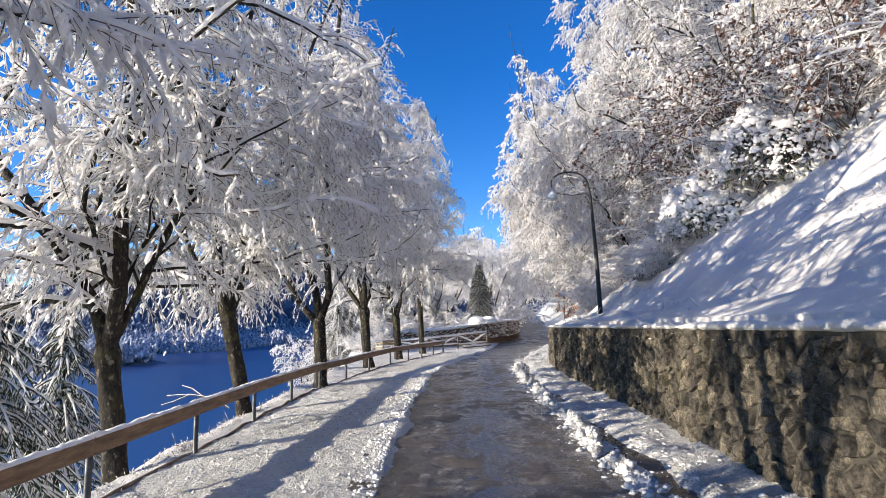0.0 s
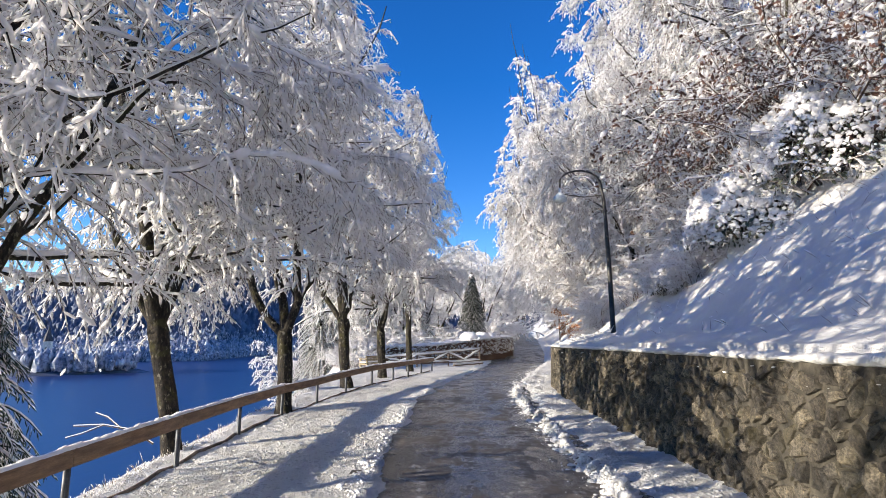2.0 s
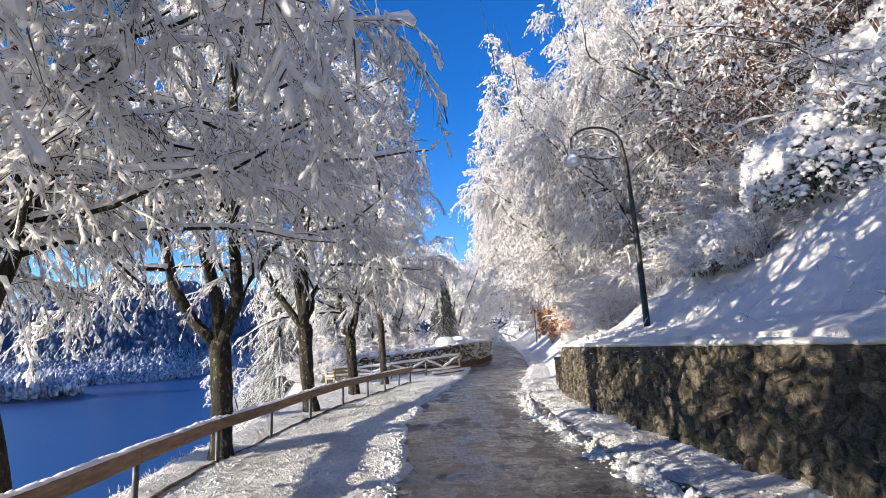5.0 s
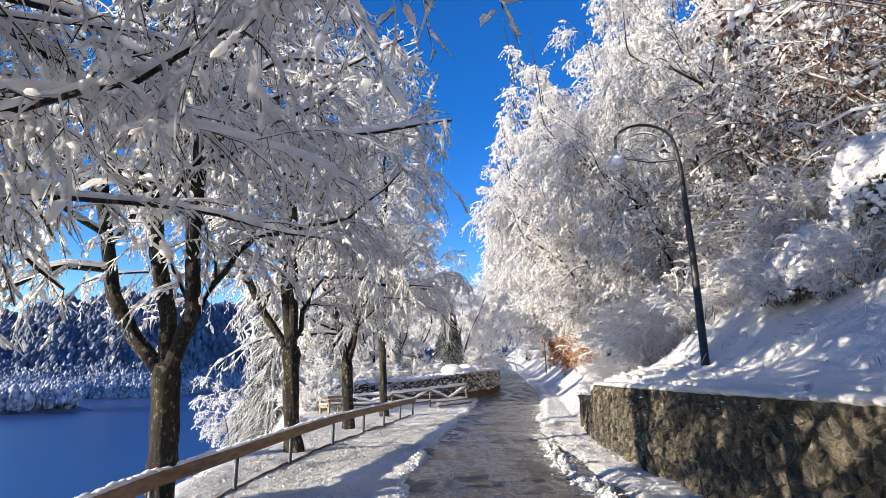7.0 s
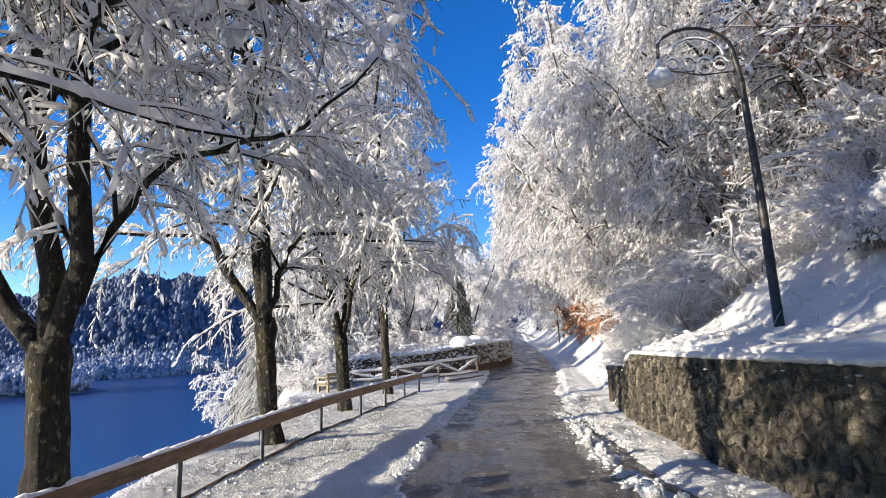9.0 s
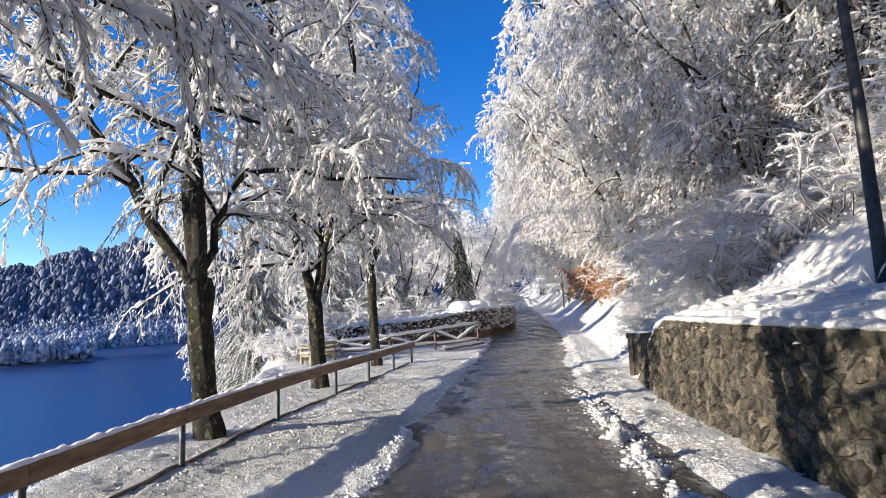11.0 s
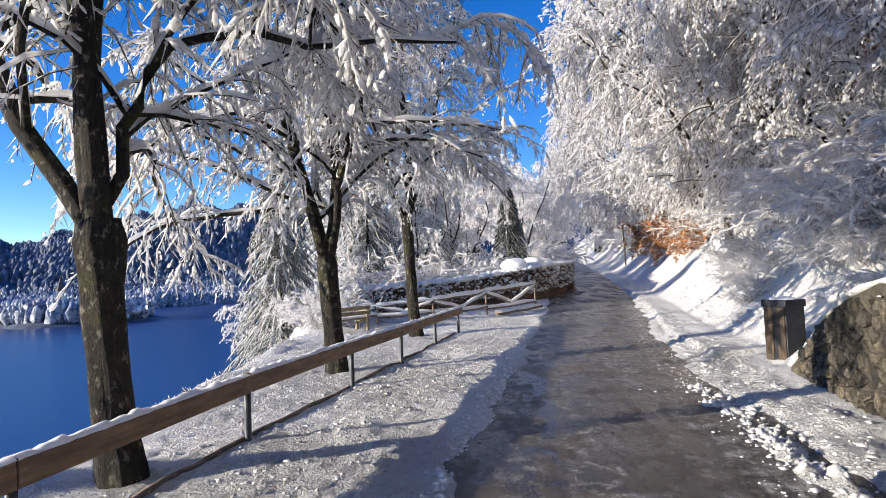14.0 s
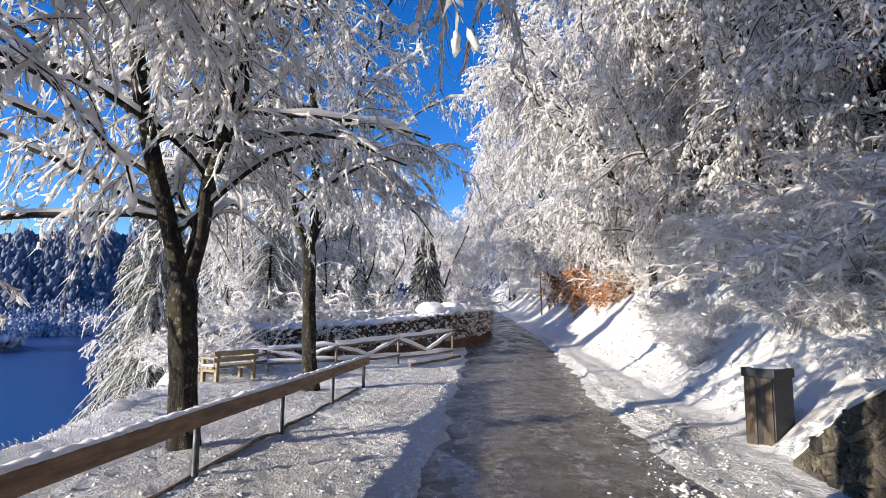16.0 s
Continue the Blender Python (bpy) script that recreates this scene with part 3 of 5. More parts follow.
def flakes(rng, W, n, size):
    """Small lumps of snow clinging to the twigs W and drawn out along them: 8 triangles each."""
    w = W[rng.integers(0, len(W), n)]
    u = rng.random((n, 1))
    c = w[:, 0] * (1 - u) + w[:, 1] * u
    T = w[:, 1] - w[:, 0]
    T /= np.linalg.norm(T, axis=1, keepdims=True) + 1e-9
    U = np.cross(T, rng.normal(size=(n, 3)))
    U /= np.linalg.norm(U, axis=1, keepdims=True) + 1e-9
    X = np.cross(T, U)
    r = size * np.exp(rng.normal(0, 0.38, n))[:, None]
    long = rng.uniform(1.2, 3.0, (n, 1))
    j = rng.uniform(0.7, 1.25, (6, n, 1))
    V = np.stack([c + T * r * long * j[0], c - T * r * long * j[1], c + U * r * j[2], c - U * r * j[3], c + X * r * j[4], c - X * r * j[5]], 1)
    V[:, :, 2] += 0.4 * r
    f = np.array([(0, 2, 4), (0, 4, 3), (0, 3, 5), (0, 5, 2), (1, 4, 2), (1, 3, 4), (1, 5, 3), (1, 2, 5)])
    return V.reshape(-1, 3), (f[None] + (np.arange(n) * 6)[:, None, None]).reshape(-1, 3)


def pods(rng, W, n, size):
    """Rounded lumps of snow along the twigs W, three-sided with blunt ends: 12 triangles each."""
    w = W[rng.integers(0, len(W), n)]
    u = rng.random((n, 1))
    c = w[:, 0] * (1 - u) + w[:, 1] * u
    T = w[:, 1] - w[:, 0]
    T /= np.linalg.norm(T, axis=1, keepdims=True) + 1e-9
    U = np.cross(T, rng.normal(size=(n, 3)))
    U /= np.linalg.norm(U, axis=1, keepdims=True) + 1e-9
    X = np.cross(T, U)
    r = size * np.exp(rng.normal(0, 0.3, n))[:, None]
    half = r * rng.uniform(1.3, 3.4, (n, 1))
    V = np.zeros((n, 8, 3))
    V[:, 0], V[:, 7] = c - T * half, c + T * half
    for k in range(3):
        a = 2.0944 * k
        side = (U * math.cos(a) + X * math.sin(a)) * r
        V[:, 1 + k] = c - T * half * 0.5 + side * rng.uniform(0.75, 1.1, (n, 1))
        V[:, 4 + k] = c + T * half * 0.5 + side * rng.uniform(0.65, 1.0, (n, 1))
    V[:, :, 2] += 0.4 * r
    f = [(0, 2, 1), (0, 3, 2), (0, 1, 3), (7, 4, 5), (7, 5, 6), (7, 6, 4)]
    for k in range(3):
        m = (k + 1) % 3
        f += [(1 + k, 1 + m, 4 + m), (1 + k, 4 + m, 4 + k)]
    return V.reshape(-1, 3), (np.array(f)[None] + (np.arange(n) * 8)[:, None, None]).reshape(-1, 3)


def crown_on(rng, root, S, SR, limbs, limb, droop, subs, sub, twigs, hair, load, aim, lift, clearance, puff, twig_mat, limb_start, limb_girth, twig_sag, coarse, bias=1.0):
    """Limbs, branches and hanging twigs on the stems S, with the snow that lies on them; gives the limbs back."""
    Lm, LR = grow(rng, S, SR, limbs, (limb_start, 0.98), limb, 64, droop, 11, 0.16, 0.55, 0.5, aim=aim, lift=lift, bias=bias)
    LR = np.clip(LR, 0.007, limb_girth)
    Lm, LR = clear(Lm, LR, clearance + 0.6 * (clearance > 0), 0.3 if clearance else 1.0)
    B, BR = grow(rng, Lm, LR, subs, (0.08, 1.0), sub, 50, 1.3, 5, 0.17, 0.4, 0.55)
    BR = np.clip(BR, 0.003, 0.008)
    B, BR = clear(B, BR, clearance + 0.2 * (clearance > 0))
    W, WR = grow(rng, B, BR, twigs, (0.03, 1.0), hair, 50, twig_sag, 2, 0.22, 0.3, 0.6)
    W, WR = clear(W, WR, clearance)
    step = 2 if coarse else 1
    dark = W[::2 if coarse else 3]
    v, f = joined([tubes(B[:, ::step], BR[:, ::step] * 0.9, 3), strands(dark[:, 0] - [0, 0, 0.006], dark[:, 1] - [0, 0, 0.02], np.full(len(dark), 0.006 if coarse else 0.0042))])
    sheet("crown", v, f, twig_mat, root, "fine bare twigs")
    up = np.array([0, 0, 0.35 * load])
    fine = W[::3 if coarse else 2]
    thin = load * rng.uniform(0.3, 0.6, len(fine))
    pieces = [snow_on(rng, Lm, LR, load * 0.9, 5, 0.4), snow_on(rng, B[:, ::step], BR[:, ::step], load * 0.6, 3, 0.7), strands(fine[:, 0] + up, fine[:, 1] + up, thin),
              flakes(rng, W, puff, load * 1.15) if coarse else pods(rng, W, puff, load * 0.62), puffs(rng, Lm, puff // 24, load * 1.3), snow_on(rng, S[:, 3:], SR[:, 3:] * 0.75, load * 0.4, 5)]
    v, f = joined(pieces)
    sheet("snow", v, f, TWIG_SNOW, root, "thick fresh snow load")
    return Lm, LR


def row_tree(seed, x, y, z, fork, girth, stems, height=14.0, lean=(-0.1, 0), limbs=24, reach=(2.4, 4.4), turn=0.0, aim=(0.1, 0, 0), start=0.1, bias=1.25):
    """A lakeside tree: a trunk up to its fork, stems along the given (sideways, height) marks and on to the top, limbs arching out and hanging."""
    rng = np.random.default_rng(seed)
    root = tagged(new("row_tree"), ROW_LABEL, "tree", ROW)
    k = 15
    tz = np.linspace(-0.5, fork, k)
    bow = rng.normal(size=2) * 0.03
    trunk = np.stack([lean[0] * np.clip(tz / fork, -0.2, 1) + bow[0] * np.sin(tz * 1.7), lean[1] * tz / fork + bow[1] * np.sin(tz * 1.3), tz], -1)[None]
    trunk_r = (girth * np.interp(np.linspace(0, 1, k), [0, 0.17, 0.32, 0.78, 0.92, 1], [1.5, 1.2, 1.0, 0.92, 1.12, 0.85]) * (1 + 0.03 * rng.normal(size=k)))[None]
    lines, radii = [], []
    ks = 15
    for n, (share, depth, top, marks) in enumerate(stems):
        base = trunk[0, -2]
        pts = [base] + [np.array([mx, depth * (mz - fork) / 3.0, mz]) for mx, mz in marks]
        d = pts[-1] - pts[-2]
        d /= np.linalg.norm(d)
        while pts[-1][2] < top * 0.97 and len(pts) < 30:
            d = d + rng.normal(size=3) * 0.13 + np.array([0.02, 0.02 * np.sign(depth), 0.16])
            d /= np.linalg.norm(d)
            pts.append(pts[-1] + d * 0.7)
        pts = np.array(pts)
        run = np.r_[0, np.cumsum(np.linalg.norm(np.diff(pts, axis=0), axis=1))]
        q = np.linspace(0, run[-1], ks)
        line = np.stack([np.interp(q, run, pts[:, c]) for c in range(3)], -1)
        line[1:] += rng.normal(size=(ks - 1, 3)) * 0.035
        lines.append(line)
        radii.append(girth * share * np.linspace(1, 0.1, ks) ** 0.8)
    S, SR = np.array(lines), np.array(radii)
    Lm, LR = crown_on(rng, root, S, SR, limbs, reach, 0.2, 17, (0.5, 1.45), 20, (0.1, 0.34), 0.031, aim, 0.2, 2.6, 15000, TWIG, start, 0.042, 3.6, False, bias)
    v, f = joined([tubes(trunk, trunk_r, 22), tubes(S, SR, 9), tubes(Lm, LR, 5)])
    v = np.array(v, float)
    own = np.arange(len(v)) < k * 22
    v[own, 0] += 0.013 * np.sin(v[own, 1] * 33 + v[own, 2] * 5)
    v[own, 1] += 0.013 * np.sin(v[own, 0] * 29 + v[own, 2] * 4)
    sheet("trunk", v, f, BARK, root, "dark mossy bark")
    root.matrix_basis = pose(x, y, z, 0, 0, turn)
    return root


def snowy_tree(name, seed, height=10.0, fork=2.3, girth=0.2, stems=4, spread=0.42, limb=(2.3, 4.3), limbs=16, subs=15, sub=(0.5, 1.4), twigs=13, load=0.026, bow=(0, 0, 0), twig_mat=None, droop=0.22,
               label="", group="", limb_start=0.08, clearance=2.9, puff=1500, hair=(0.05, 0.21), aim=(0, 0, 0), lift=0.18, twig_sag=3.6):
    """A broadleaf tree, bare and loaded with snow; bow: the way its stems bend over as they rise."""
    rng = np.random.default_rng(seed)
    root = tagged(new(name), label, "tree", group)
    k = 9
    tz = np.linspace(-0.6, fork, k)
    trunk = np.stack([0.03 * np.sin(tz), 0.03 * np.sin(tz * 1.3), tz], -1)[None]
    trunk_r = girth * np.linspace(1.3, 0.95, k)[None]
    a0 = rng.uniform(0, 6.28)
    lines, radii = [], []
    ks = 13
    for s in range(stems):
        a = a0 + s * 6.283 / stems + rng.normal() * 0.25
        sp = spread * rng.uniform(0.5, 1.3)
        d = np.array([math.cos(a) * sp, math.sin(a) * sp, 1.0])
        L = (height - fork) * rng.uniform(0.75, 1.12)
        p, pts = trunk[0, -2] + np.array([math.cos(a), math.sin(a), 0]) * girth * 0.3, []
        for q in range(ks):
            pts.append(p.copy())
            d = d + rng.normal(size=3) * 0.16 + np.array([0, 0, 0.08]) + np.array(bow) * (0.4 + 1.2 * q / ks)
            d /= np.linalg.norm(d)
            p = p + d * L / (ks - 1)
        lines.append(np.array(pts))
        radii.append(girth * rng.uniform(0.5, 0.68) * np.linspace(1, 0.09, ks) ** 0.85)
    S, SR = np.array(lines), np.array(radii)
    S[:, :, 0] = np.where(S[:, :, 0] < -4.6, -4.6 + 0.12 * (S[:, :, 0] + 4.6), S[:, :, 0])
    Lm, LR = crown_on(rng, root, S, SR, limbs, limb, droop, subs, sub, twigs, hair, load, aim, lift, clearance, puff, twig_mat or TWIG, limb_start, 0.036, twig_sag, True)
    v, f = joined([tubes(trunk, trunk_r, 10), tubes(S, SR, 7), tubes(Lm, LR, 4)])
    sheet("trunk", v, f, BARK, root, "dark mossy bark")
    return root


ROW = "lakeside row of trees"
ROW_LABEL = "forked lakeside tree, dark mossy trunk, branches loaded with snow"
row_tree(11, -4.35, 10.0, -0.56, 2.0, 0.165, [(0.62, 0.3, 11, [(-0.35, 2.2), (-1.02, 3.22), (-1.61, 4.02), (-2.39, 4.75)]), (0.7, -0.4, 14, [(-0.01, 3.03), (0.05, 4.31), (0.26, 6.37)]), (0.4, 0.8, 12.5, [(0.1, 2.9), (0.5, 4.2), (0.9, 6.0)]), (0.24, 0.2, 5.7, [(0.0, 3.0), (0.6, 4.4), (2.0, 5.2), (3.3, 5.7)])], lean=(-0.28, 0), limbs=22, start=0.06, bias=1.35)
row_tree(23, -4.28, 14.4, -0.42, 2.4, 0.16, [(0.8, -0.3, 14, [(-0.73, 4.06), (-1.2, 6.1)]), (0.45, 0.5, 11, [(-1.18, 3.2), (-1.9, 4.6)]), (0.5, 0.6, 13, [(-0.2, 3.3), (0.25, 4.8), (0.6, 6.6)]), (0.24, -0.1, 5.6, [(-0.3, 3.2), (0.4, 4.6), (1.4, 5.4), (3.6, 5.65)])], lean=(-0.48, 0), limbs=22, start=0.06, bias=1.35)
third = row_tree(37, -3.92, 19.1, -0.15, 2.05, 0.185, [(0.6, 0.4, 12, [(-0.66, 2.5), (-0.96, 3.06), (-1.2, 3.6), (-1.5, 5.0)]), (0.66, 0.2, 14.5, [(-0.21, 2.85), (-0.47, 4.15), (-0.65, 5.2)]), (0.6, -0.5, 14, [(0.27, 2.46), (0.35, 3.6), (0.26, 5.15), (0.29, 6.2)]), (0.3, -0.15, 4.8, [(0.27, 2.46), (0.5, 3.1), (1.0, 3.85), (2.3, 4.05), (2.8, 4.45), (3.1, 4.8)])], lean=(-0.05, 0), limbs=19, aim=(0.25, 0, 0), start=0.16, bias=1.1)
row_tree(41, -3.52, 24.9, 0.0, 2.4, 0.19, [(0.55, 0.3, 11.5, [(-0.83, 3.05), (-1.35, 4.07), (-1.95, 4.82)]), (0.72, 0.4, 14.5, [(-0.45, 3.46), (-0.48, 5.65)]), (0.62, -0.4, 14, [(-0.2, 3.59), (-0.16, 5.64)]), (0.36, 0.2, 3.8, [(0.02, 3.16), (0.36, 4.0), (1.07, 4.12), (1.91, 3.9), (3.2, 3.8)])], lean=(-0.22, 0), limbs=22, aim=(0.25, 0.05, 0), start=0.12, bias=1.1)
row_tree(53, -3.06, 30.3, 0.0, 2.2, 0.18, [(0.7, -0.4, 14.5, [(-0.43, 3.06), (-0.67, 4.49), (-0.88, 5.98)]), (0.68, 0.5, 14.5, [(0.04, 2.68), (-0.01, 4.27), (-0.06, 5.33)]), (0.4, -0.7, 12, [(0.3, 3.6), (0.8, 5.4)])], lean=(-0.12, 0), limbs=28, aim=(0.2, 0, 0), start=0.06, bias=1.25)
row_tree(67, -2.38, 36.0, 0.03, 3.4, 0.155, [(0.55, -0.3, 13, [(-0.53, 4.22), (-0.68, 4.9)]), (0.75, 0.3, 15, [(-0.03, 5.19), (-0.14, 6.6)]), (0.4, 0.5, 12, [(0.3, 4.6), (0.7, 6.2)])], lean=(-0.17, 0), limbs=26)
copy_thing(third, pose(-4.45, 4.3, -0.75, 0, 0, -25))
copy_thing(third, pose(-4.6, -1.2, -0.8, 0, 0, 40))

HILL = "wooded hillside above the lane"
HILL_LABEL = "slope tree bowed towards the lane under hoar and snow"


def slope_kind(seed, height, spread, lean):
    return snowy_tree("slope_tree", seed, height, 1.2, 0.12, 5, spread, (1.8, 3.6), 18, 14, (0.5, 1.5), 18, 0.024, (lean, -0.03, -0.035), BRUSH, 0.55, HILL_LABEL, HILL, 0.1, 0, 11500, (0.14, 0.42), (-0.5, 0, -0.12), 0.05, 3.2)


hkinds = [slope_kind(51, 14.5, 0.34, -0.08), slope_kind(62, 13.0, 0.4, -0.11), slope_kind(73, 16.5, 0.3, -0.065)]
HILL_SPOTS = [(0, 10.3, 28.5, 0.9), (1, 9.4, 33, 0.95), (2, 9.8, 37, 1.0), (0, 10.4, 42, 1.1), (1, 10.6, 47, 1.4), (2, 11.6, 52, 1.35),
              (0, 12.6, 57, 1.5), (1, 13.0, 63, 1.5), (2, 14.2, 70, 1.4), (1, 14.4, 78, 1.5), (0, 15.6, 88, 1.5), (2, 17.0, 99, 1.4), (2, 11.9, 44, 1.4), (1, 13.6, 39.5, 1.2), (2, 12.5, 31, 1.0), (0, 12.8, 35, 1.1),
              (1, 13.4, 13, 0.9), (2, 12.8, 19.5, 0.85), (1, 12.4, 25, 0.95), (2, 16.5, 45, 1.3), (0, 17.5, 24, 1.0), (1, 17.5, 30, 1.1), (2, 18.5, 37, 1.2), (0, 19, 53, 1.4), (2, 21, 64, 1.4), (1, 16.5, 17, 1.0)]
used = set()
rng = np.random.default_rng(8)
for which, x, y, s in HILL_SPOTS:
    m = pose(x, y, float(terrain(x, y)), 0, 0, float(rng.uniform(-30, 30)))
    if which in used:
        t = copy_thing(hkinds[which], m)
    else:
        t = hkinds[which]
        used.add(which)
        t.matrix_basis = m
    t.scale = (s, s, s)


# ---- shrubs, hedge ----
def brush(name, seed, stems=16, tall=2.2, width=1.2, mat=None, load=0.026, label="", group="", category="shrub", per=6, fine=6, leafy=None, leaf=0.05, specks=150, speck=0.0):
    rng = np.random.default_rng(seed)
    root = tagged(new(name), label, category, group)
    k = 7
    a = rng.uniform(0, 6.28, stems)
    d = np.stack([np.cos(a) * width * 0.35, np.sin(a) * width * 0.35, np.full(stems, 1.0)], -1) * rng.uniform(0.6, 1.1, (stems, 1))
    p = np.stack([rng.normal(0, width * 0.25, stems), rng.normal(0, width * 0.25, stems), np.full(stems, -0.15)], -1)
    L = tall * rng.uniform(0.7, 1.25, stems)[:, None] / (k - 1)
    pts = [p]
    for q in range(k - 1):
        d = d + rng.normal(size=d.shape) * 0.23 + np.array([0, 0, -0.16 * q / k * 2])
        d /= np.linalg.norm(d, axis=1, keepdims=True)
        p = p + d * L
        pts.append(p)
    S = np.stack(pts, 1)
    SR = np.linspace(0.017, 0.005, k)[None] * rng.uniform(0.7, 1.3, (stems, 1))
    B, BR = grow(rng, S, SR, per, (0.2, 1.0), (0.4, 1.0), 45, 0.5, 4, 0.15, 0.5, 0.6)
    BR = np.clip(BR, 0.003, 0.008)
    W, WR = grow(rng, B, BR, fine * 3, (0.05, 1.0), (0.08, 0.3), 50, 2.4, 2, 0.2, 0.4, 0.6)
    WR = np.clip(WR, 0.003, 0.007)
    v, f = joined([tubes(S, SR, 3), tubes(B, BR, 3), strands(W[::3, 0], W[::3, 1], np.full(len(W[::3]), 0.006))])
    sheet("branchwork", v, f, mat or BRUSH, root)
    up = np.array([0, 0, 0.3 * load])
    v, f = joined([snow_on(rng, S, SR, load * 0.7, 3, 0.5), snow_on(rng, B, BR, load * 0.75, 3, 0.6), strands(W[:, 0] + up, W[:, 1] + up, np.minimum(load * rng.uniform(0.2, 0.5, len(W)), rng.uniform(0.006, 0.012, len(W)))), flakes(rng, W, specks * 6, speck or 0.006 + 0.4 * load)])
    sheet("snow", v, f, TWIG_SNOW, root, "clinging snow")
    if leafy:
        n = 3000
        c = W[rng.integers(0, len(W), n), rng.integers(0, 2, n)]
        u, w = rng.normal(size=(n, 3)) * leaf, rng.normal(size=(n, 3)) * leaf * 0.6
        q = np.stack([c - u, c + w, c + u, c - w], 1)
        q[:, :, 2] -= 0.02
        sheet("foliage", q.reshape(-1, 3), np.arange(n * 4).reshape(-1, 4), leafy, root, "withered clinging leaves")
    return root


def scatter(kindset, spots, seed):
    rng = np.random.default_rng(seed)
    used = set()
    for i, (x, y, s) in enumerate(spots):
        w = i % len(kindset)
        m = pose(x, y, float(terrain(x, y)), 0, float(-18 * (x > 4)), float(rng.uniform(0, 360)) if x < 4 else float(rng.uniform(-40, 40)))
        if w in used:
            t = copy_thing(kindset[w], m)
        else:
            t = kindset[w]
            used.add(w)
            t.matrix_basis = m
        t.scale = (s, s, s)


bkinds = [brush("shrub", 81 + i, 14, 2.3 + 0.3 * i, 1.4, BRUSH, 0.027, "tangled red-brown shrub dusted with snow on the slope", "slope shrubs") for i in range(3)]
rng = np.random.default_rng(14)
spots = []
for i in range(24):
    y = 8 + 46 * (i + rng.random()) / 24
    off = rng.uniform(4.6, 8.0) if y < 30 else rng.uniform(3.4, 7.0)
    spots.append((float(interp(y, TOE) + off), float(y), float(rng.uniform(0.8, 1.3))))
scatter(bkinds, spots, 3)
dkinds = [brush("shrub", 151 + i, 20, 3.0, 1.7, TWIG, 0.0095, "dense shrub with withered red-brown leaves and little snow", "slope shrubs", leafy=WITHERED, leaf=0.026, specks=150, speck=0.022) for i in range(2)]
spots = []
for i in range(20):
    y = 6 + 24 * (i + rng.random()) / 20
    spots.append((float(interp(y, TOE) + rng.uniform(6.3, 11.5)), float(y), float(rng.uniform(1.1, 1.8))))
scatter(dkinds, spots, 9)
rkinds = [brush("russet_shrub", 95 + i, 16, 2.2, 1.6, RUSSET, 0.02, "dry rust-coloured shrub on the snowy slope", "russet shrubs", leafy=RUSSET) for i in range(2)]
scatter(rkinds, [(11.6, 56, 1.1), (12.2, 60, 1.3), (12.9, 64, 1.3), (13.2, 68, 1.2), (12.9, 58, 1.2), (11.2, 53, 0.9), (13.8, 62, 1.2)], 4)
fkinds = [brush("shrub", 120 + i, 22, 3.0, 1.9, BRUSH, 0.04, "frosted shrub at the foot of the slope", "slope shrubs") for i in range(2)]
scatter(fkinds, [(float(interp(y, TOE)) + o, y, s) for y, o, s in ((66, 4, 1.2), (70, 4.5, 1.4), (76, 3, 1.3), (82, 4, 1.4), (88, 3, 1.4), (95, 4, 1.5), (104, 4, 1.6), (112, 3, 1.6))], 5)
scatter([brush("shrub", 131, 22, 2.4, 2.2, BRUSH, 0.05, "round shrub buried in snow near the lake", "bank shrubs")],
        [(-9.0, 46.5, 1.2), (-7.0, 48.0, 1.3), (-5.0, 49.5, 1.3), (-3.0, 51.0, 1.3), (-1.2, 52.5, 1.3), (-8.6, 50.0, 1.5), (-6.0, 53.0, 1.6), (-3.4, 55.5, 1.6), (-1.9, 63.0, 1.6), (3.6, 82.0, 2.0), (5.6, 92.0, 2.0), (7.4, 101.0, 2.2),
         (-6.3, 39.5, 0.6), (-6.0, 41.5, 0.8), (-6.9, 41, 0.7), (-6.3, 43.5, 0.9), (-7.6, 44.5, 0.8), (-4.0, 46.5, 0.8)], 6)


fine_brush = [brush("shrub", 171 + i, 20, 2.6, 1.7, BRUSH, 0.042, "drooping frosted brushwood on the lower slope", "slope shrubs", per=7, fine=7) for i in range(2)]
rng = np.random.default_rng(19)
spots = []
for i in range(20):
    y = 30.5 + 18 * (i + rng.random()) / 20
    spots.append((float(interp(y, TOE) + (rng.uniform(1.9, 4.6) if y < 37 else rng.uniform(3.9, 5.6))), float(y), float(rng.uniform(0.7, 1.25))))
for i in range(9):
    y = 24.5 + 8.5 * (i + rng.random()) / 9
    spots.append((float(interp(y, TOE) + rng.uniform(2.3, 4.8) + max(0.0, 27.5 - y) * 0.35), float(y), float(rng.uniform(0.5, 0.95))))
for i in range(14):
    y = 19.5 + 5.5 * (i + rng.random()) / 14
    spots.append((float(interp(y, TOE) + rng.uniform(2.7, 5.0)), float(y), float(rng.uniform(0.35, 0.6))))
for i in range(12):
    y = 28.5 + 15 * (i + rng.random()) / 12
    spots.append((float(interp(y, TOE) + rng.uniform(1.0, 2.7)), float(y), float(rng.uniform(0.28, 0.55))))
scatter(fine_brush, spots, 11)


def slope_clods():
    """Clods that have rolled down the open slope beside the lane."""
    rng = np.random.default_rng(63)
    n = 900
    y = rng.uniform(20, 48, n)
    x = interp(y, TOE) + 0.2 + 3.6 * rng.random(n) ** 1.3
    lumps("snow_clods", np.stack([x, y, terrain(x, y)], 1), np.exp(rng.normal(-3.0, 0.55, n)), SNOW, "clods of snow strewn over the open slope", 0.6, 64, rough=0.35)


slope_clods()


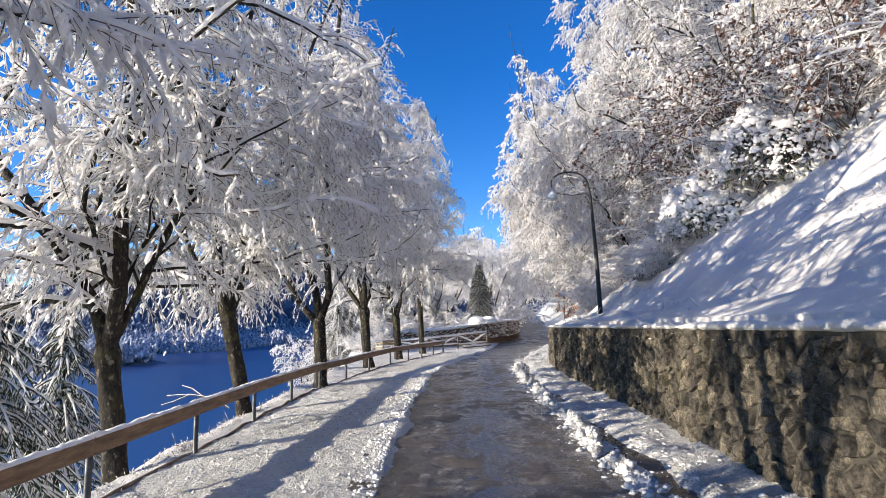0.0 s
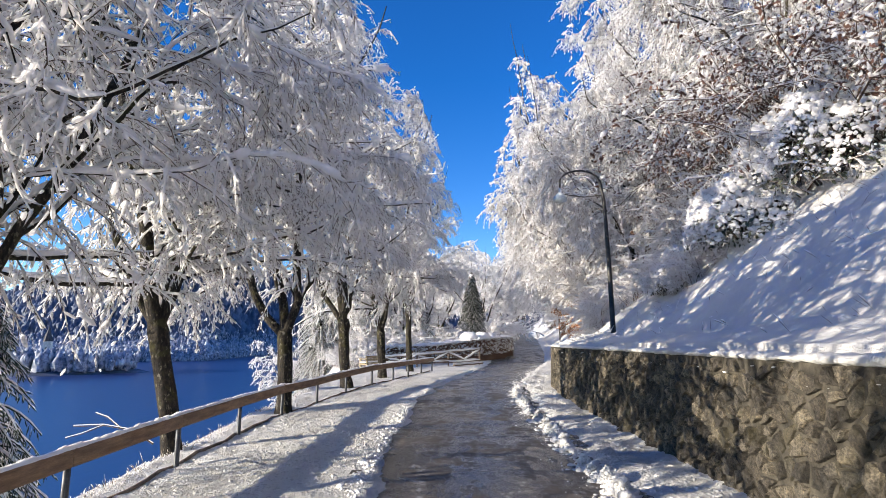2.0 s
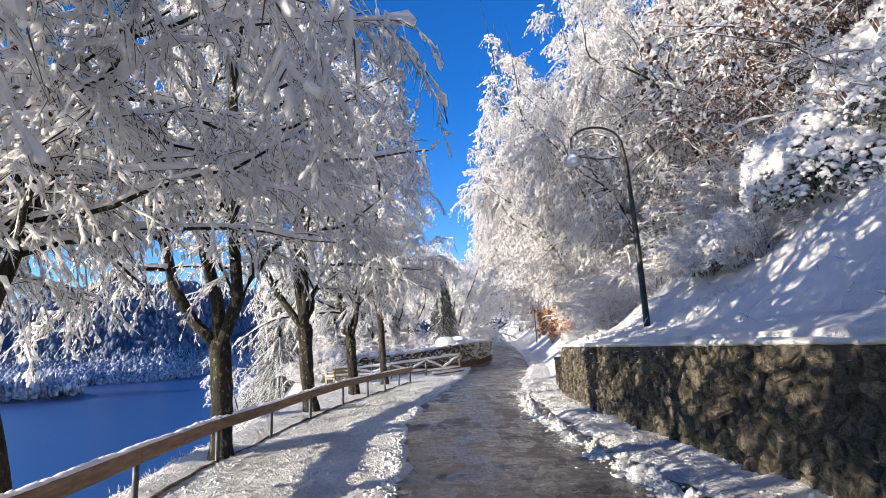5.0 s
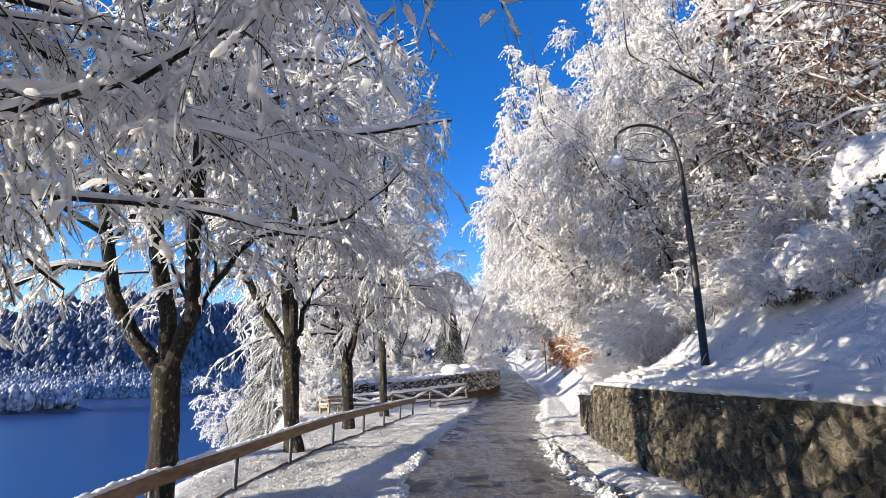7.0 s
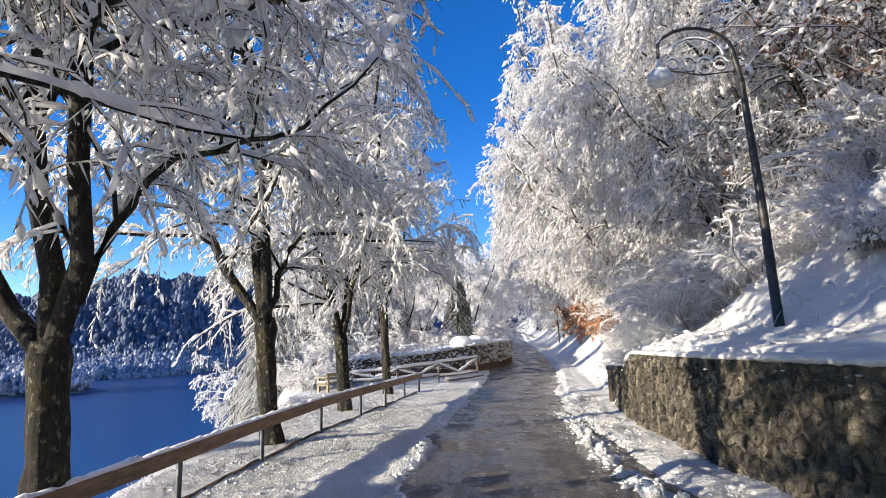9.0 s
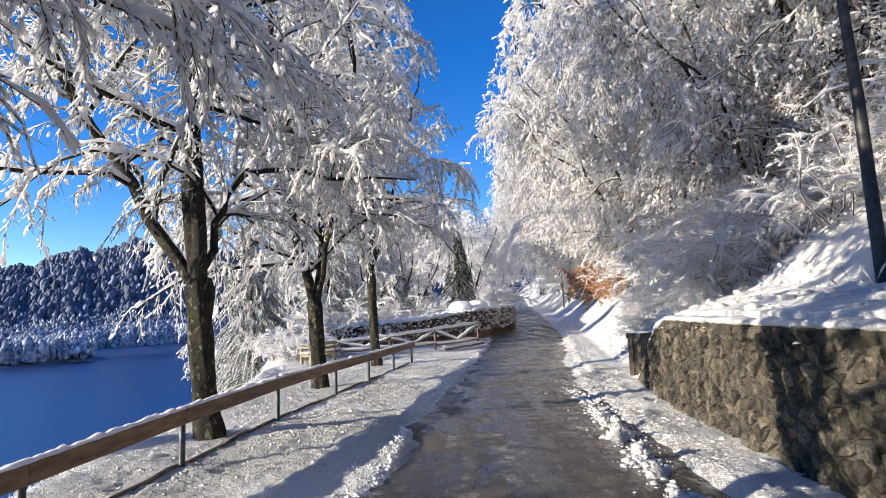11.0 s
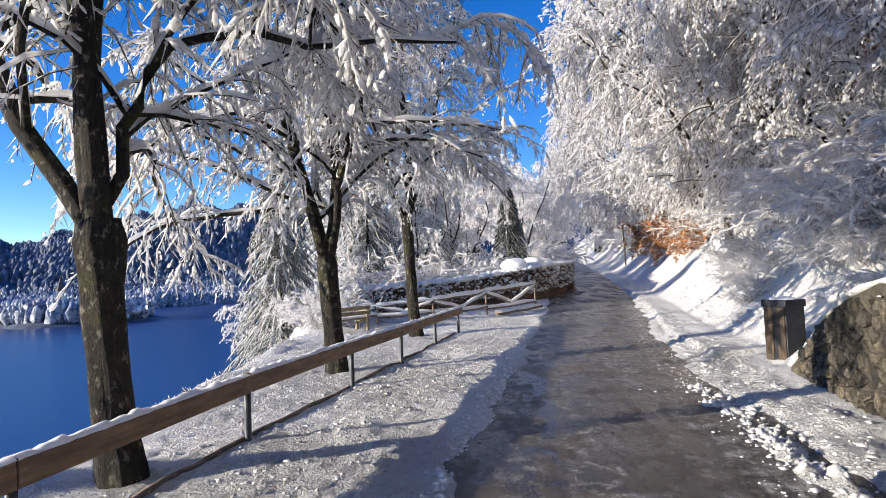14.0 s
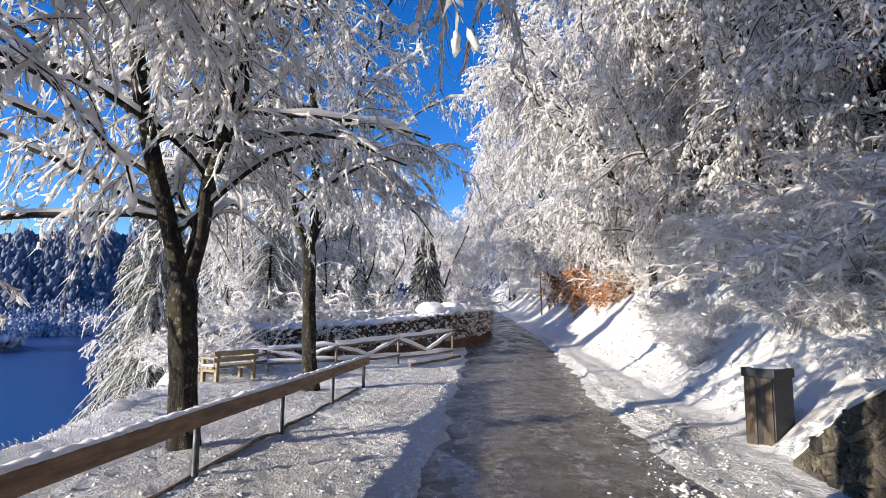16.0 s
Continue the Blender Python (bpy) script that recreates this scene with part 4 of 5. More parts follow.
def lone_twig():
    """A snowy twig that leans out from the bank over the water."""
    e = tagged(new("twig"), "bare snowy twig leaning out over the lake", "twig")
    for name, q, r in (("stem", [(-4.7, 14.5, -0.12), (-5.1, 14.52, 0.1), (-5.6, 14.5, 0.18), (-6.1, 14.46, 0.16)], 0.012),
                       ("side_twig", [(-5.3, 14.51, 0.13), (-5.6, 14.6, 0.3), (-5.85, 14.65, 0.36)], 0.007),
                       ("side_twig", [(-5.6, 14.5, 0.18), (-5.9, 14.4, 0.05), (-6.15, 14.35, -0.02)], 0.007)):
        P = np.array([q])
        v, f = tubes(P, np.linspace(r, r * 0.4, len(q))[None, :], 6)
        ob = sheet(name, v, f, TWIG, e)
        v, f = tubes(P + np.array([0, 0, r + 0.012]), np.full((1, len(q)), 0.008), 6)
        sheet("snow", v, f, CAP_SNOW, ob)


lone_twig()


def bank_tufts():
    """Frosted grass and twigs along the edge of the bank."""
    rng = np.random.default_rng(52)
    n = 2400
    y = rng.uniform(4, 38, n)
    x = interp(y, BANK) + rng.normal(-0.1, 0.15, n)
    c = np.stack([x, y, terrain(x, y) - 0.03], -1)
    d = rng.normal(size=(n, 3)) * 0.55 + np.array([-0.3, 0, 0.8])
    d /= np.linalg.norm(d, axis=1, keepdims=True)
    L = np.exp(rng.normal(-2.8, 0.5, n))[:, None]
    v, f = spindles(c, c + d * L, np.full(n, 0.006))
    tagged(sheet("bank_grass", v, f, POLEWOOD), "dry grass and twigs along the bank's edge", "grass", kind="stuff")
    v, f = joined([spindles(c + d * L * 0.3, c + d * L + np.array([0, 0, 0.01]), rng.uniform(0.004, 0.01, n), 0.5)])
    tagged(sheet("grass_snow", v, f, TWIG_SNOW), "snow clinging to the bank's grass", "snow", kind="stuff")


bank_tufts()


def mound_bush(x, y, rx, ry, rz, seed):
    """Evergreen bush: leaves and branches in a mound with heavy clods of snow on it."""
    rng = np.random.default_rng(seed)
    z0 = float(terrain(x, y))
    root = thing("evergreen_bush", x, y, z0 - 0.55, "dark evergreen bush bowed under heavy snow clods", "bush", "slope bushes")
    n = 2400
    d = rng.normal(size=(n, 3))
    d[:, 2] = np.abs(d[:, 2]) * 0.9 + 0.05
    d /= np.linalg.norm(d, axis=1, keepdims=True)
    lump = 1 + 0.18 * np.sin(d[:, 0] * 5 + seed) * np.cos(d[:, 1] * 6) + 0.1 * rng.normal(size=n)
    c = d * lump[:, None] * np.array([rx, ry, rz]) * rng.uniform(0.75, 1.0, (n, 1))
    u = np.cross(d, rng.normal(size=(n, 3))) * 0.036
    w = np.cross(d, u) * 0.45
    q = np.stack([c - u, c + w, c + u, c - w], 1)
    sheet("foliage", q.reshape(-1, 3), np.arange(n * 4).reshape(-1, 4), LEAF, root)
    m = 5200
    d = rng.normal(size=(m, 3))
    d[:, 2] = np.abs(d[:, 2]) * 1.3 + 0.15
    d /= np.linalg.norm(d, axis=1, keepdims=True)
    lump = 1 + 0.18 * np.sin(d[:, 0] * 5 + seed) * np.cos(d[:, 1] * 6)
    c = d * lump[:, None] * np.array([rx, ry, rz]) * 1.0
    s = np.exp(rng.normal(-3.0, 0.42, m)) * (0.55 + 0.95 * d[:, 2])
    ob = lumps("snow", c, s, TWIG_SNOW, "heavy snow clods", 0.8, seed)
    ob.parent = root
    for key in ("category", "kind"):
        if key in ob:
            del ob[key]
    k = 9
    st = np.zeros((k, 4, 3))
    a = rng.uniform(0, 6.28, k)
    for q in range(4):
        st[:, q] = np.stack([np.cos(a) * rx * 0.7 * q / 3, np.sin(a) * ry * 0.7 * q / 3, np.full(k, rz * 0.8 * q / 3)], -1)
    v, f = tubes(st, np.full((k, 4), 0.03), 5)
    sheet("branchwork", v, f, TWIG, root)
    return root


mound_bush(8.2, 19.9, 1.5, 1.7, 2.1, 1)
mound_bush(9.5, 18.4, 1.8, 2.0, 2.9, 2)
mound_bush(7.2, 21.6, 1.1, 1.3, 1.2, 3)


def stalks():
    """Dry stalks and bramble twigs poking through the slope's snow."""
    rng = np.random.default_rng(44)
    n = 4200
    y = rng.uniform(5, 56, n)
    off = 0.5 + 7.5 * rng.random(n) ** 0.75
    x = interp(y, TOE) + off
    c = np.stack([x, y, terrain(x, y) - 0.02], -1)
    d = rng.normal(size=(n, 3)) * 0.7 + np.array([-0.35, 0, 0.7])
    d /= np.linalg.norm(d, axis=1, keepdims=True)
    L = rng.uniform(0.08, 0.36, n)[:, None]
    keep = rng.random(n) < np.clip(0.15 + off * 0.16, 0, 1)
    c, d, L = c[keep], d[keep], L[keep]
    v, f = spindles(c, c + d * L, np.full(len(c), 0.004))
    tagged(sheet("dry_stalks", v, f, BRUSH), "dry brown stalks poking through the snow", "stalks", kind="stuff")
    up = np.array([0, 0, 0.012])
    v, f = spindles(c[::2] + up + d[::2] * L[::2] * 0.2, c[::2] + up + d[::2] * L[::2], rng.uniform(0.008, 0.02, len(c[::2])), 0.5)
    tagged(sheet("stalk_snow", v, f, TWIG_SNOW), "snow on the slope's stalks", "snow", kind="stuff")


stalks()


# ---- conifers ----
def spruce(name, seed, height, width, load, label, group="", tiers=28, per=6, side=19, needle=0.02):
    rng = np.random.default_rng(seed)
    root = tagged(new(name), label, "spruce", group)
    tr = np.stack([np.zeros(8), np.zeros(8), np.linspace(-0.5, height, 8)], -1)[None]
    v, f = tubes(tr, np.linspace(height * 0.018, 0.01, 8)[None], 7)
    sheet("trunk", v, f, BARK, root)
    n = tiers * per
    t = np.sort(rng.random(n)) ** 0.85
    z = height * (0.06 + 0.93 * t)
    a = rng.uniform(0, 6.28, n)
    L = width * (1 - t) ** 0.85 * rng.uniform(0.8, 1.15, n) + 0.12
    k = 6
    s = np.linspace(0, 1, k)[None]
    rise = rng.uniform(0.0, 0.2, n)[:, None]
    P = np.stack([np.cos(a)[:, None] * L[:, None] * s, np.sin(a)[:, None] * L[:, None] * s, z[:, None] + L[:, None] * (rise * s - 0.75 * s ** 1.9)], -1)
    R = np.full((n, k), 0.03) * np.linspace(1, 0.5, k)
    W, WR = grow(rng, P, R, side, (0.1, 1.0), (0.1 * width ** 0.6, 0.26 * width ** 0.6), 58, 4.5, 2, 0.15, 0.4, 0.8)
    v, f = joined([tubes(P, R, 3), spindles(W[:, 0], W[:, 1], np.full(len(W), needle))])
    sheet("foliage", v, f, NEEDLE, root, "dark green needles")
    lift = np.array([0, 0, 0.03])
    v, f = joined([snow_on(rng, P, R, load, 3), spindles(W[:, 0] + lift, W[:, 1] + lift, load * rng.uniform(0.3, 0.9, len(W)), 0.6)])
    sheet("snow", v, f, TWIG_SNOW, root, "snow lying on the boughs")
    return root


def stand(ob, x, y, z, s=1.0, turn=0.0):
    ob.matrix_basis = pose(x, y, z, 0, 0, turn)
    ob.scale = (s, s, s)
    return ob


frosty = spruce("spruce", 201, 11.5, 2.8, 0.028, "snow-laden spruce with drooping boughs above the lake", "conifers", tiers=44, per=7, side=34, needle=0.016)
stand(frosty, -9.2, 43.5, -3.5)
stand(copy_thing(frosty, pose(0, 0, 0)), -7.5, 53, -0.5, 0.95, 80)
stand(copy_thing(frosty, pose(0, 0, 0)), -4.8, 58, 0.2, 1.1, 150)
stand(copy_thing(frosty, pose(0, 0, 0)), -12.5, 62, -1, 1.2, 220)
stand(copy_thing(frosty, pose(0, 0, 0)), -3.8, 82, 0.6, 1.1, 290)
low = spruce("spruce", 207, 7.5, 2.6, 0.02, "dark green spruce flecked with snow on the lake bank", "conifers")
stand(low, -13.6, 21.4, -7.0, 1.3)
stand(copy_thing(low, pose(0, 0, 0)), -12.2, 16.8, -6.8, 1.35, 60)
slim = spruce("spruce", 215, 12, 3.1, 0.018, "slim dark spruce flecked with snow beside the far bend", "conifers", tiers=60, per=9, side=30, needle=0.035)
stand(slim, 1.4, 75, 0.7, 0.8)
gkinds = [snowy_tree("frosted_tree", 301, 10.0, 1.5, 0.13, 4, 0.42, (1.8, 3.4), 14, 11, (0.5, 1.3), 11, 0.034, puff=4000, hair=(0.14, 0.45), label="white hoar-frosted tree beyond the hedge", group="garden trees", droop=0.5, clearance=1.2)]
for i, (x, y, s) in enumerate([(-4.5, 54, 0.95), (-9.5, 57, 1.0), (-3.6, 64, 1.1), (-6.5, 66, 1.2), (3.4, 90, 1.5), (-2.5, 76, 1.4), (-16, 60, 1.0), (7.5, 122, 1.5), (14.5, 142, 1.7), (18.5, 128, 1.4), (11, 136, 1.5), (-4, 95, 1.5), (3.5, 108, 1.5), (6.2, 116, 1.9), (9.0, 128, 2.1), (1.0, 116, 1.8), (17.5, 118, 1.9), (13.5, 150, 2.2), (-3.0, 124, 2.0)]):
    t = gkinds[0] if i == 0 else copy_thing(gkinds[0], pose(0, 0, 0))
    stand(t, x, y, float(terrain(x, y)), s, i * 67)


# ---- wall ----
WALL_TOP = 1.5


def wall_x(y):
    return interp(y, WALL)


def wall_top(y):
    return interp(y, [(-60, WALL_TOP), (26.2, WALL_TOP), (27.0, 1.28), (27.8, 0.92), (28.4, 0.5), (28.8, 0.2)])


def build_wall():
    ys = np.concatenate([np.arange(-28, 24, 0.5), np.arange(24, 28.85, 0.15)])
    rows = []
    for y in ys:
        x, h = float(wall_x(y)), float(wall_top(y))
        rows += [(x + 0.03, y, -0.3), (x + 0.03 + 0.03 * h, y, h - 0.04), (x + 0.45, y, h - 0.04), (x + 0.45, y, -0.3)]
    n = len(ys)
    faces = [(4 * i + j, 4 * i + (j + 1) % 4, 4 * i + 4 + (j + 1) % 4, 4 * i + 4 + j) for i in range(n - 1) for j in range(4)]
    faces += [(0, 1, 2, 3), (4 * n - 4, 4 * n - 3, 4 * n - 2, 4 * n - 1)]
    wall = sheet("wall_roadside", rows, faces, MORTAR, smooth=False)
    tagged(wall, "rubble stone retaining wall with dark joints below the slope", "wall", kind="structure")
    # snow lying over the coping
    yy = np.concatenate([np.arange(-28, 2, 1.0), np.arange(2, 28.9, 0.1)])
    prof = np.array([(0.5, -0.02), (0.2, 0.085), (0.06, 0.075), (-0.005, 0.05), (-0.02, 0.015), (0.01, -0.015), (0.1, -0.02)])
    wob = 0.5 + 0.5 * fractal(yy, yy * 0, 3.0, 4, 2.2)
    V = np.zeros((len(yy), len(prof), 3))
    for j, (dx, dz) in enumerate(prof):
        V[:, j, 0] = wall_x(yy) + 0.03 + 0.03 * WALL_TOP + dx - 0.035 * wob * (j in (2, 3, 4))
        V[:, j, 1] = yy
        V[:, j, 2] = wall_top(yy) - 0.03 + dz * (0.6 + 0.55 * wob) + 0.012 * fractal(yy, yy + j, 11.0, 3, 3.1)
    i = (np.arange(len(yy) - 1)[:, None] * len(prof) + np.arange(len(prof) - 1)[None]).ravel()
    cap = sheet("coping_snow", V.reshape(-1, 3), np.stack([i, i + 1, i + len(prof) + 1, i + len(prof)], -1), SNOW)
    tagged(cap, "rounded snow lip along the wall's coping", "snow", kind="stuff")
    return wall


wall = build_wall()


# ---- rail beside the lane ----
POSTS = [2.9, 5.6, 8.2, 10.7, 13.2, 15.7, 18.6, 21.2, 23.4, 26.0, 28.9, 31.2, 33.8, 36.3]
POSTS = [-8.2, -5.4, -2.6, 0.2] + POSTS


def rail_at(y):
    x = float(interp(y, RAIL))
    return x, float(interp(y, [(-60, -0.6), (0, -0.47), (4, -0.43), (7, -0.37), (8.5, -0.31), (10.7, -0.25), (13.2, -0.2), (15.7, -0.17), (21, -0.17), (25, 0.0), (60, 0.02)]))


def rod(name, pts, r, mat, parent=None, label="", sides=10, caps=True):
    P = np.array([pts], float)
    v, f = tubes(P, np.full((1, len(pts)), r) if np.isscalar(r) else np.array([r], float), sides)
    faces = [tuple(q) for q in f]
    me = bpy.data.meshes.new(name)
    if caps:
        faces += [tuple(range(sides)), tuple(range(len(v) - sides, len(v)))]
    me.from_pydata([tuple(p) for p in v], [], faces)
    for poly in me.polygons:
        poly.use_smooth = len(poly.vertices) == 4
    me.materials.append(mat)
    ob = new(name, me)
    if parent:
        ob.parent = parent
    return tagged(ob, label)


def build_rail():
    rail = tagged(new("guard_rail"), "low roadside rail of brown timber beams on grey steel posts", "railing")
    post = None
    for y in POSTS:
        x, z = rail_at(y)
        if post is None:
            post = rod("post", [(0, 0, -0.4), (0, 0, 0.3), (0, 0, 0.6)], 0.037, STEEL, rail, "grey steel post", 12)
            p = post
        else:
            p = post.copy()
            scene.collection.objects.link(p)
        p.matrix_basis = pose(x, y, z)
    rng = np.random.default_rng(4)
    for a, b in zip(POSTS[:-1], POSTS[1:]):
        (x0, z0), (x1, z1) = rail_at(a), rail_at(b)
        if b == POSTS[-1]:
            e = 0.35
            x1, z1, b = x1 + (x1 - x0) / (b - a) * e, z1, b + e
        L = math.hypot(x1 - x0, b - a)
        turn = math.degrees(math.atan2(b - a, x1 - x0))
        tip = -math.degrees(math.atan2(z1 - z0, L))
        bm = bmesh.new()
        box(bm, 0, 0, 0, L - 0.006, 0.125, 0.19, 0, 0.016)
        beam = part("beam", bm, BEAM, rail)
        beam.matrix_basis = pose((x0 + x1) / 2, (a + b) / 2, (z0 + z1) / 2 + 0.645, 0, tip, turn)
        # snow along the beam's top
        n = max(int(L / 0.06), 8)
        s = np.linspace(-L / 2, L / 2, n)
        h = 0.03 + 0.014 * rng.normal(size=n)
        h = np.clip(h, 0.008, 0.07)
        prof = [(-0.062, -0.02), (-0.05, 0.6), (0.0, 1.0), (0.05, 0.6), (0.062, -0.02)]
        V = np.array([[(si, py + 0.006 * rng.normal(), 0.094 + pz * hi) for py, pz in prof] for si, hi in zip(s, h)])
        i = (np.arange(n - 1)[:, None] * 5 + np.arange(4)[None]).ravel()
        sheet("snow", V.reshape(-1, 3), np.stack([i, i + 1, i + 6, i + 5], -1), CAP_SNOW, beam, "uneven snow strip")
    pts = []
    for y in np.arange(-8, 36.4, 0.4):
        x, z = rail_at(y)
        pts.append((x - 0.05, y, float(terrain(x - 0.05, y)) + 0.012))
    tagged(rod("edging", pts, 0.03, POLEWOOD, None, sides=6), "thin dark timber edging along the ground below the rail", "edging", kind="structure")


build_rail()


# ---- street lamps ----
def street_lamp(x, y, z):
    e = tagged(new("street_lamp"), "dark iron street lamp with an arched neck and snowy scrolls", "lamp", "street lamps")
    neck = [(0, 0, -0.4), (-0.05, 0, 2.2), (-0.13, 0, 4.2), (-0.22, 0, 4.75)]
    for i in range(1, 10):
        a = math.pi * i / 9
        neck.append((-0.22 - 0.68 * (1 - math.cos(a)), 0, 4.75 + 0.45 * math.sin(a)))
    neck[-1] = (-1.55, 0, 4.62)
    rod("pole", neck, [0.085, 0.07, 0.05, 0.045] + [0.03] * 9, IRON, e)
    for i, (cx, cz, r) in enumerate([(-0.46, 4.5, 0.12), (-0.74, 4.46, 0.15), (-1.02, 4.5, 0.13), (-1.3, 4.52, 0.1), (-0.12, 4.52, 0.08)]):
        pts = [(cx + r * (1 - 0.05 * k / 6.28) * math.cos(k), 0, cz + r * math.sin(k)) for k in np.linspace(0.3, 6.2, 14)]
        s = rod("scroll", pts, 0.014, IRON, e, "snow-crusted iron scroll", 6)
        P = np.array([pts])
        v, f = tubes(P + np.array([0, 0, 0.02]), np.full((1, 14), 0.024), 6)
        sheet("snow", v, f, CAP_SNOW, s)
    rod("bracket", [(-0.2, 0, 4.36), (-0.8, 0, 4.3), (-1.4, 0, 4.4)], 0.014, IRON, e)
    ring = [(-0.88 + 0.5 * math.cos(k), 0, 4.6 + 0.4 * math.sin(k)) for k in np.linspace(0.15, 3.0, 12)]
    rod("inner_arch", ring, 0.012, IRON, e, "thin iron arch with snow", 6)
    v, f = tubes(np.array([ring]) + np.array([0, 0, 0.015]), np.full((1, 12), 0.02), 6)
    sheet("snow", v, f, CAP_SNOW, e, "snow on the arch")
    v, f = tubes(np.array([[(-1.55, 0, 4.62), (-1.55, 0, 4.46), (-1.55, 0, 4.41), (-1.55, 0, 4.33), (-1.55, 0, 4.19), (-1.55, 0, 4.16), (-1.55, 0, 4.12)]]), np.array([[0.025, 0.05, 0.13, 0.19, 0.23, 0.19, 0.03]]), 18)
    sheet("shade", v, f, GLASSY, e, "milky bell-shaped shade")
    e.matrix_basis = pose(x, y, z)
    return e


lamp = street_lamp(5.3, 22.95, 2.02)
copy_thing(lamp, pose(11.9, 74, float(terrain(11.9, 74))))


# ---- litter bin ----
def litter_bin(x, y, z, turn):
    e = tagged(new("litter_bin"), "dark metal litter bin with wooden slats, snow on top", "litter bin")
    w, h = 0.46, 1.02
    bm = bmesh.new()
    box(bm, 0, 0, h / 2, w - 0.04, w - 0.04, h - 0.02, 0, 0.012)
    part("body", bm, BINMETAL, e, "anthracite sheet metal")
    bm = bmesh.new()
    box(bm, 0, 0, h - 0.06, w, w, 0.12, 0, 0.01)
    part("hood", bm, BINMETAL, e)
    for sy in (-1, 1):
        for sx in (-1, 1):
            bm = bmesh.new()
            box(bm, sx * (w / 2 - 0.018), sy * 0.115, (h - 0.12) / 2 + 0.01, 0.03, 0.15, h - 0.15, 0, 0.006)
            part("slat", bm, SLAT, e, "warm brown timber slat")
    bm = bmesh.new()
    bmesh.ops.create_icosphere(bm, subdivisions=3, radius=1.0)
    for v in bm.verts:
        c = v.co
        c.x, c.y, c.z = c.x * 0.2, c.y * 0.22, max(c.z, -0.1) * 0.045 + 0.012 * noise.noise(c * 3)
        c.z += h - 0.002
    part("snow", bm, CAP_SNOW, e)
    e.matrix_basis = pose(x, y, z, 0, 0, turn)
    return e


litter_bin(4.68, 29.95, 0.06, 25)


# ---- bench, pole fence and hedge beyond the rail ----
def bench(x, y, z, turn):
    e = tagged(new("bench"), "pale timber garden bench with snow on its seat", "bench")
    for sx in (-0.62, 0.62):
        for name, cy, cz, sy, sz in (("leg", 0.24, 0.32, 0.09, 0.64), ("leg", -0.24, 0.42, 0.09, 0.84), ("armrest", 0.0, 0.66, 0.62, 0.06), ("stretcher", 0, 0.36, 0.5, 0.08)):
            bm = bmesh.new()
            box(bm, sx, cy, cz, 0.1, sy, sz, 0, 0.012)
            part(name, bm, BENCHWOOD, e)
    for cy in (-0.15, 0.02, 0.19):
        bm = bmesh.new()
        box(bm, 0, cy, 0.43, 1.5, 0.14, 0.045, 0, 0.008)
        part("seat_board", bm, BENCHWOOD, e)
    for cz in (0.62, 0.78):
        bm = bmesh.new()
        box(bm, 0, -0.265, cz, 1.5, 0.035, 0.12, 0, 0.008)
        part("back_board", bm, BENCHWOOD, e)
    bm = bmesh.new()
    box(bm, 0, 0.03, 0.485, 1.4, 0.46, 0.06, 0, 0.025)
    part("snow", bm, CAP_SNOW, e)
    e.matrix_basis = pose(x, y, z, 0, 0, turn)


bench(-4.85, 38.0, -0.03, 60)


def pole_fence():
    e = tagged(new("pole_fence"), "rustic fence of snowy wooden poles before the hedge", "fence")
    line = [(-6.6, 40.3), (-4.4, 40.3), (-2.4, 40.7), (-0.5, 42.7), (1.6, 45.3)]
    top = [0.56, 0.62, 0.74, 0.9, 1.06]
    rng = np.random.default_rng(2)
    prev = None

    def pole(a, b, r=0.05):
        q = [tuple(np.array(a) * (1 - t) + np.array(b) * t + rng.normal(size=3) * 0.012) for t in np.linspace(0, 1, 6)]
        ob = rod("pole", q, r, POLEWOOD, e, "", 8)
        P = np.array([q])
        v, f = snow_on(rng, np.repeat(P, 1, 0), np.full((1, 6), r), 0.055, 6, 0.15)
        sheet("snow", v, f, CAP_SNOW, ob)

    for (x, y), h in zip(line, top):
        z = float(terrain(x, y))
        rod("post", [(x, y, z - 0.3), (x, y, z + h * 0.6), (x, y, z + h - 0.02)], 0.045, POLEWOOD, e, "", 8)
        if prev:
            (x0, y0, z0, h0) = prev
            pole((x0, y0, z0 + h0), (x, y, z + h))
            pole((x0, y0, z0 + 0.25), (x, y, z + 0.3))
            pole((x0, y0, z0 + h0 - 0.05), ((x0 + x) / 2, (y0 + y) / 2, z + 0.35), 0.045)
            pole(((x0 + x) / 2, (y0 + y) / 2, z + 0.35), (x, y, z + h - 0.05), 0.045)
        prev = (x, y, z, h)
    pole((-0.1, 41.2, 0.14), (1.8, 44.5, 0.16), 0.06)


pole_fence()


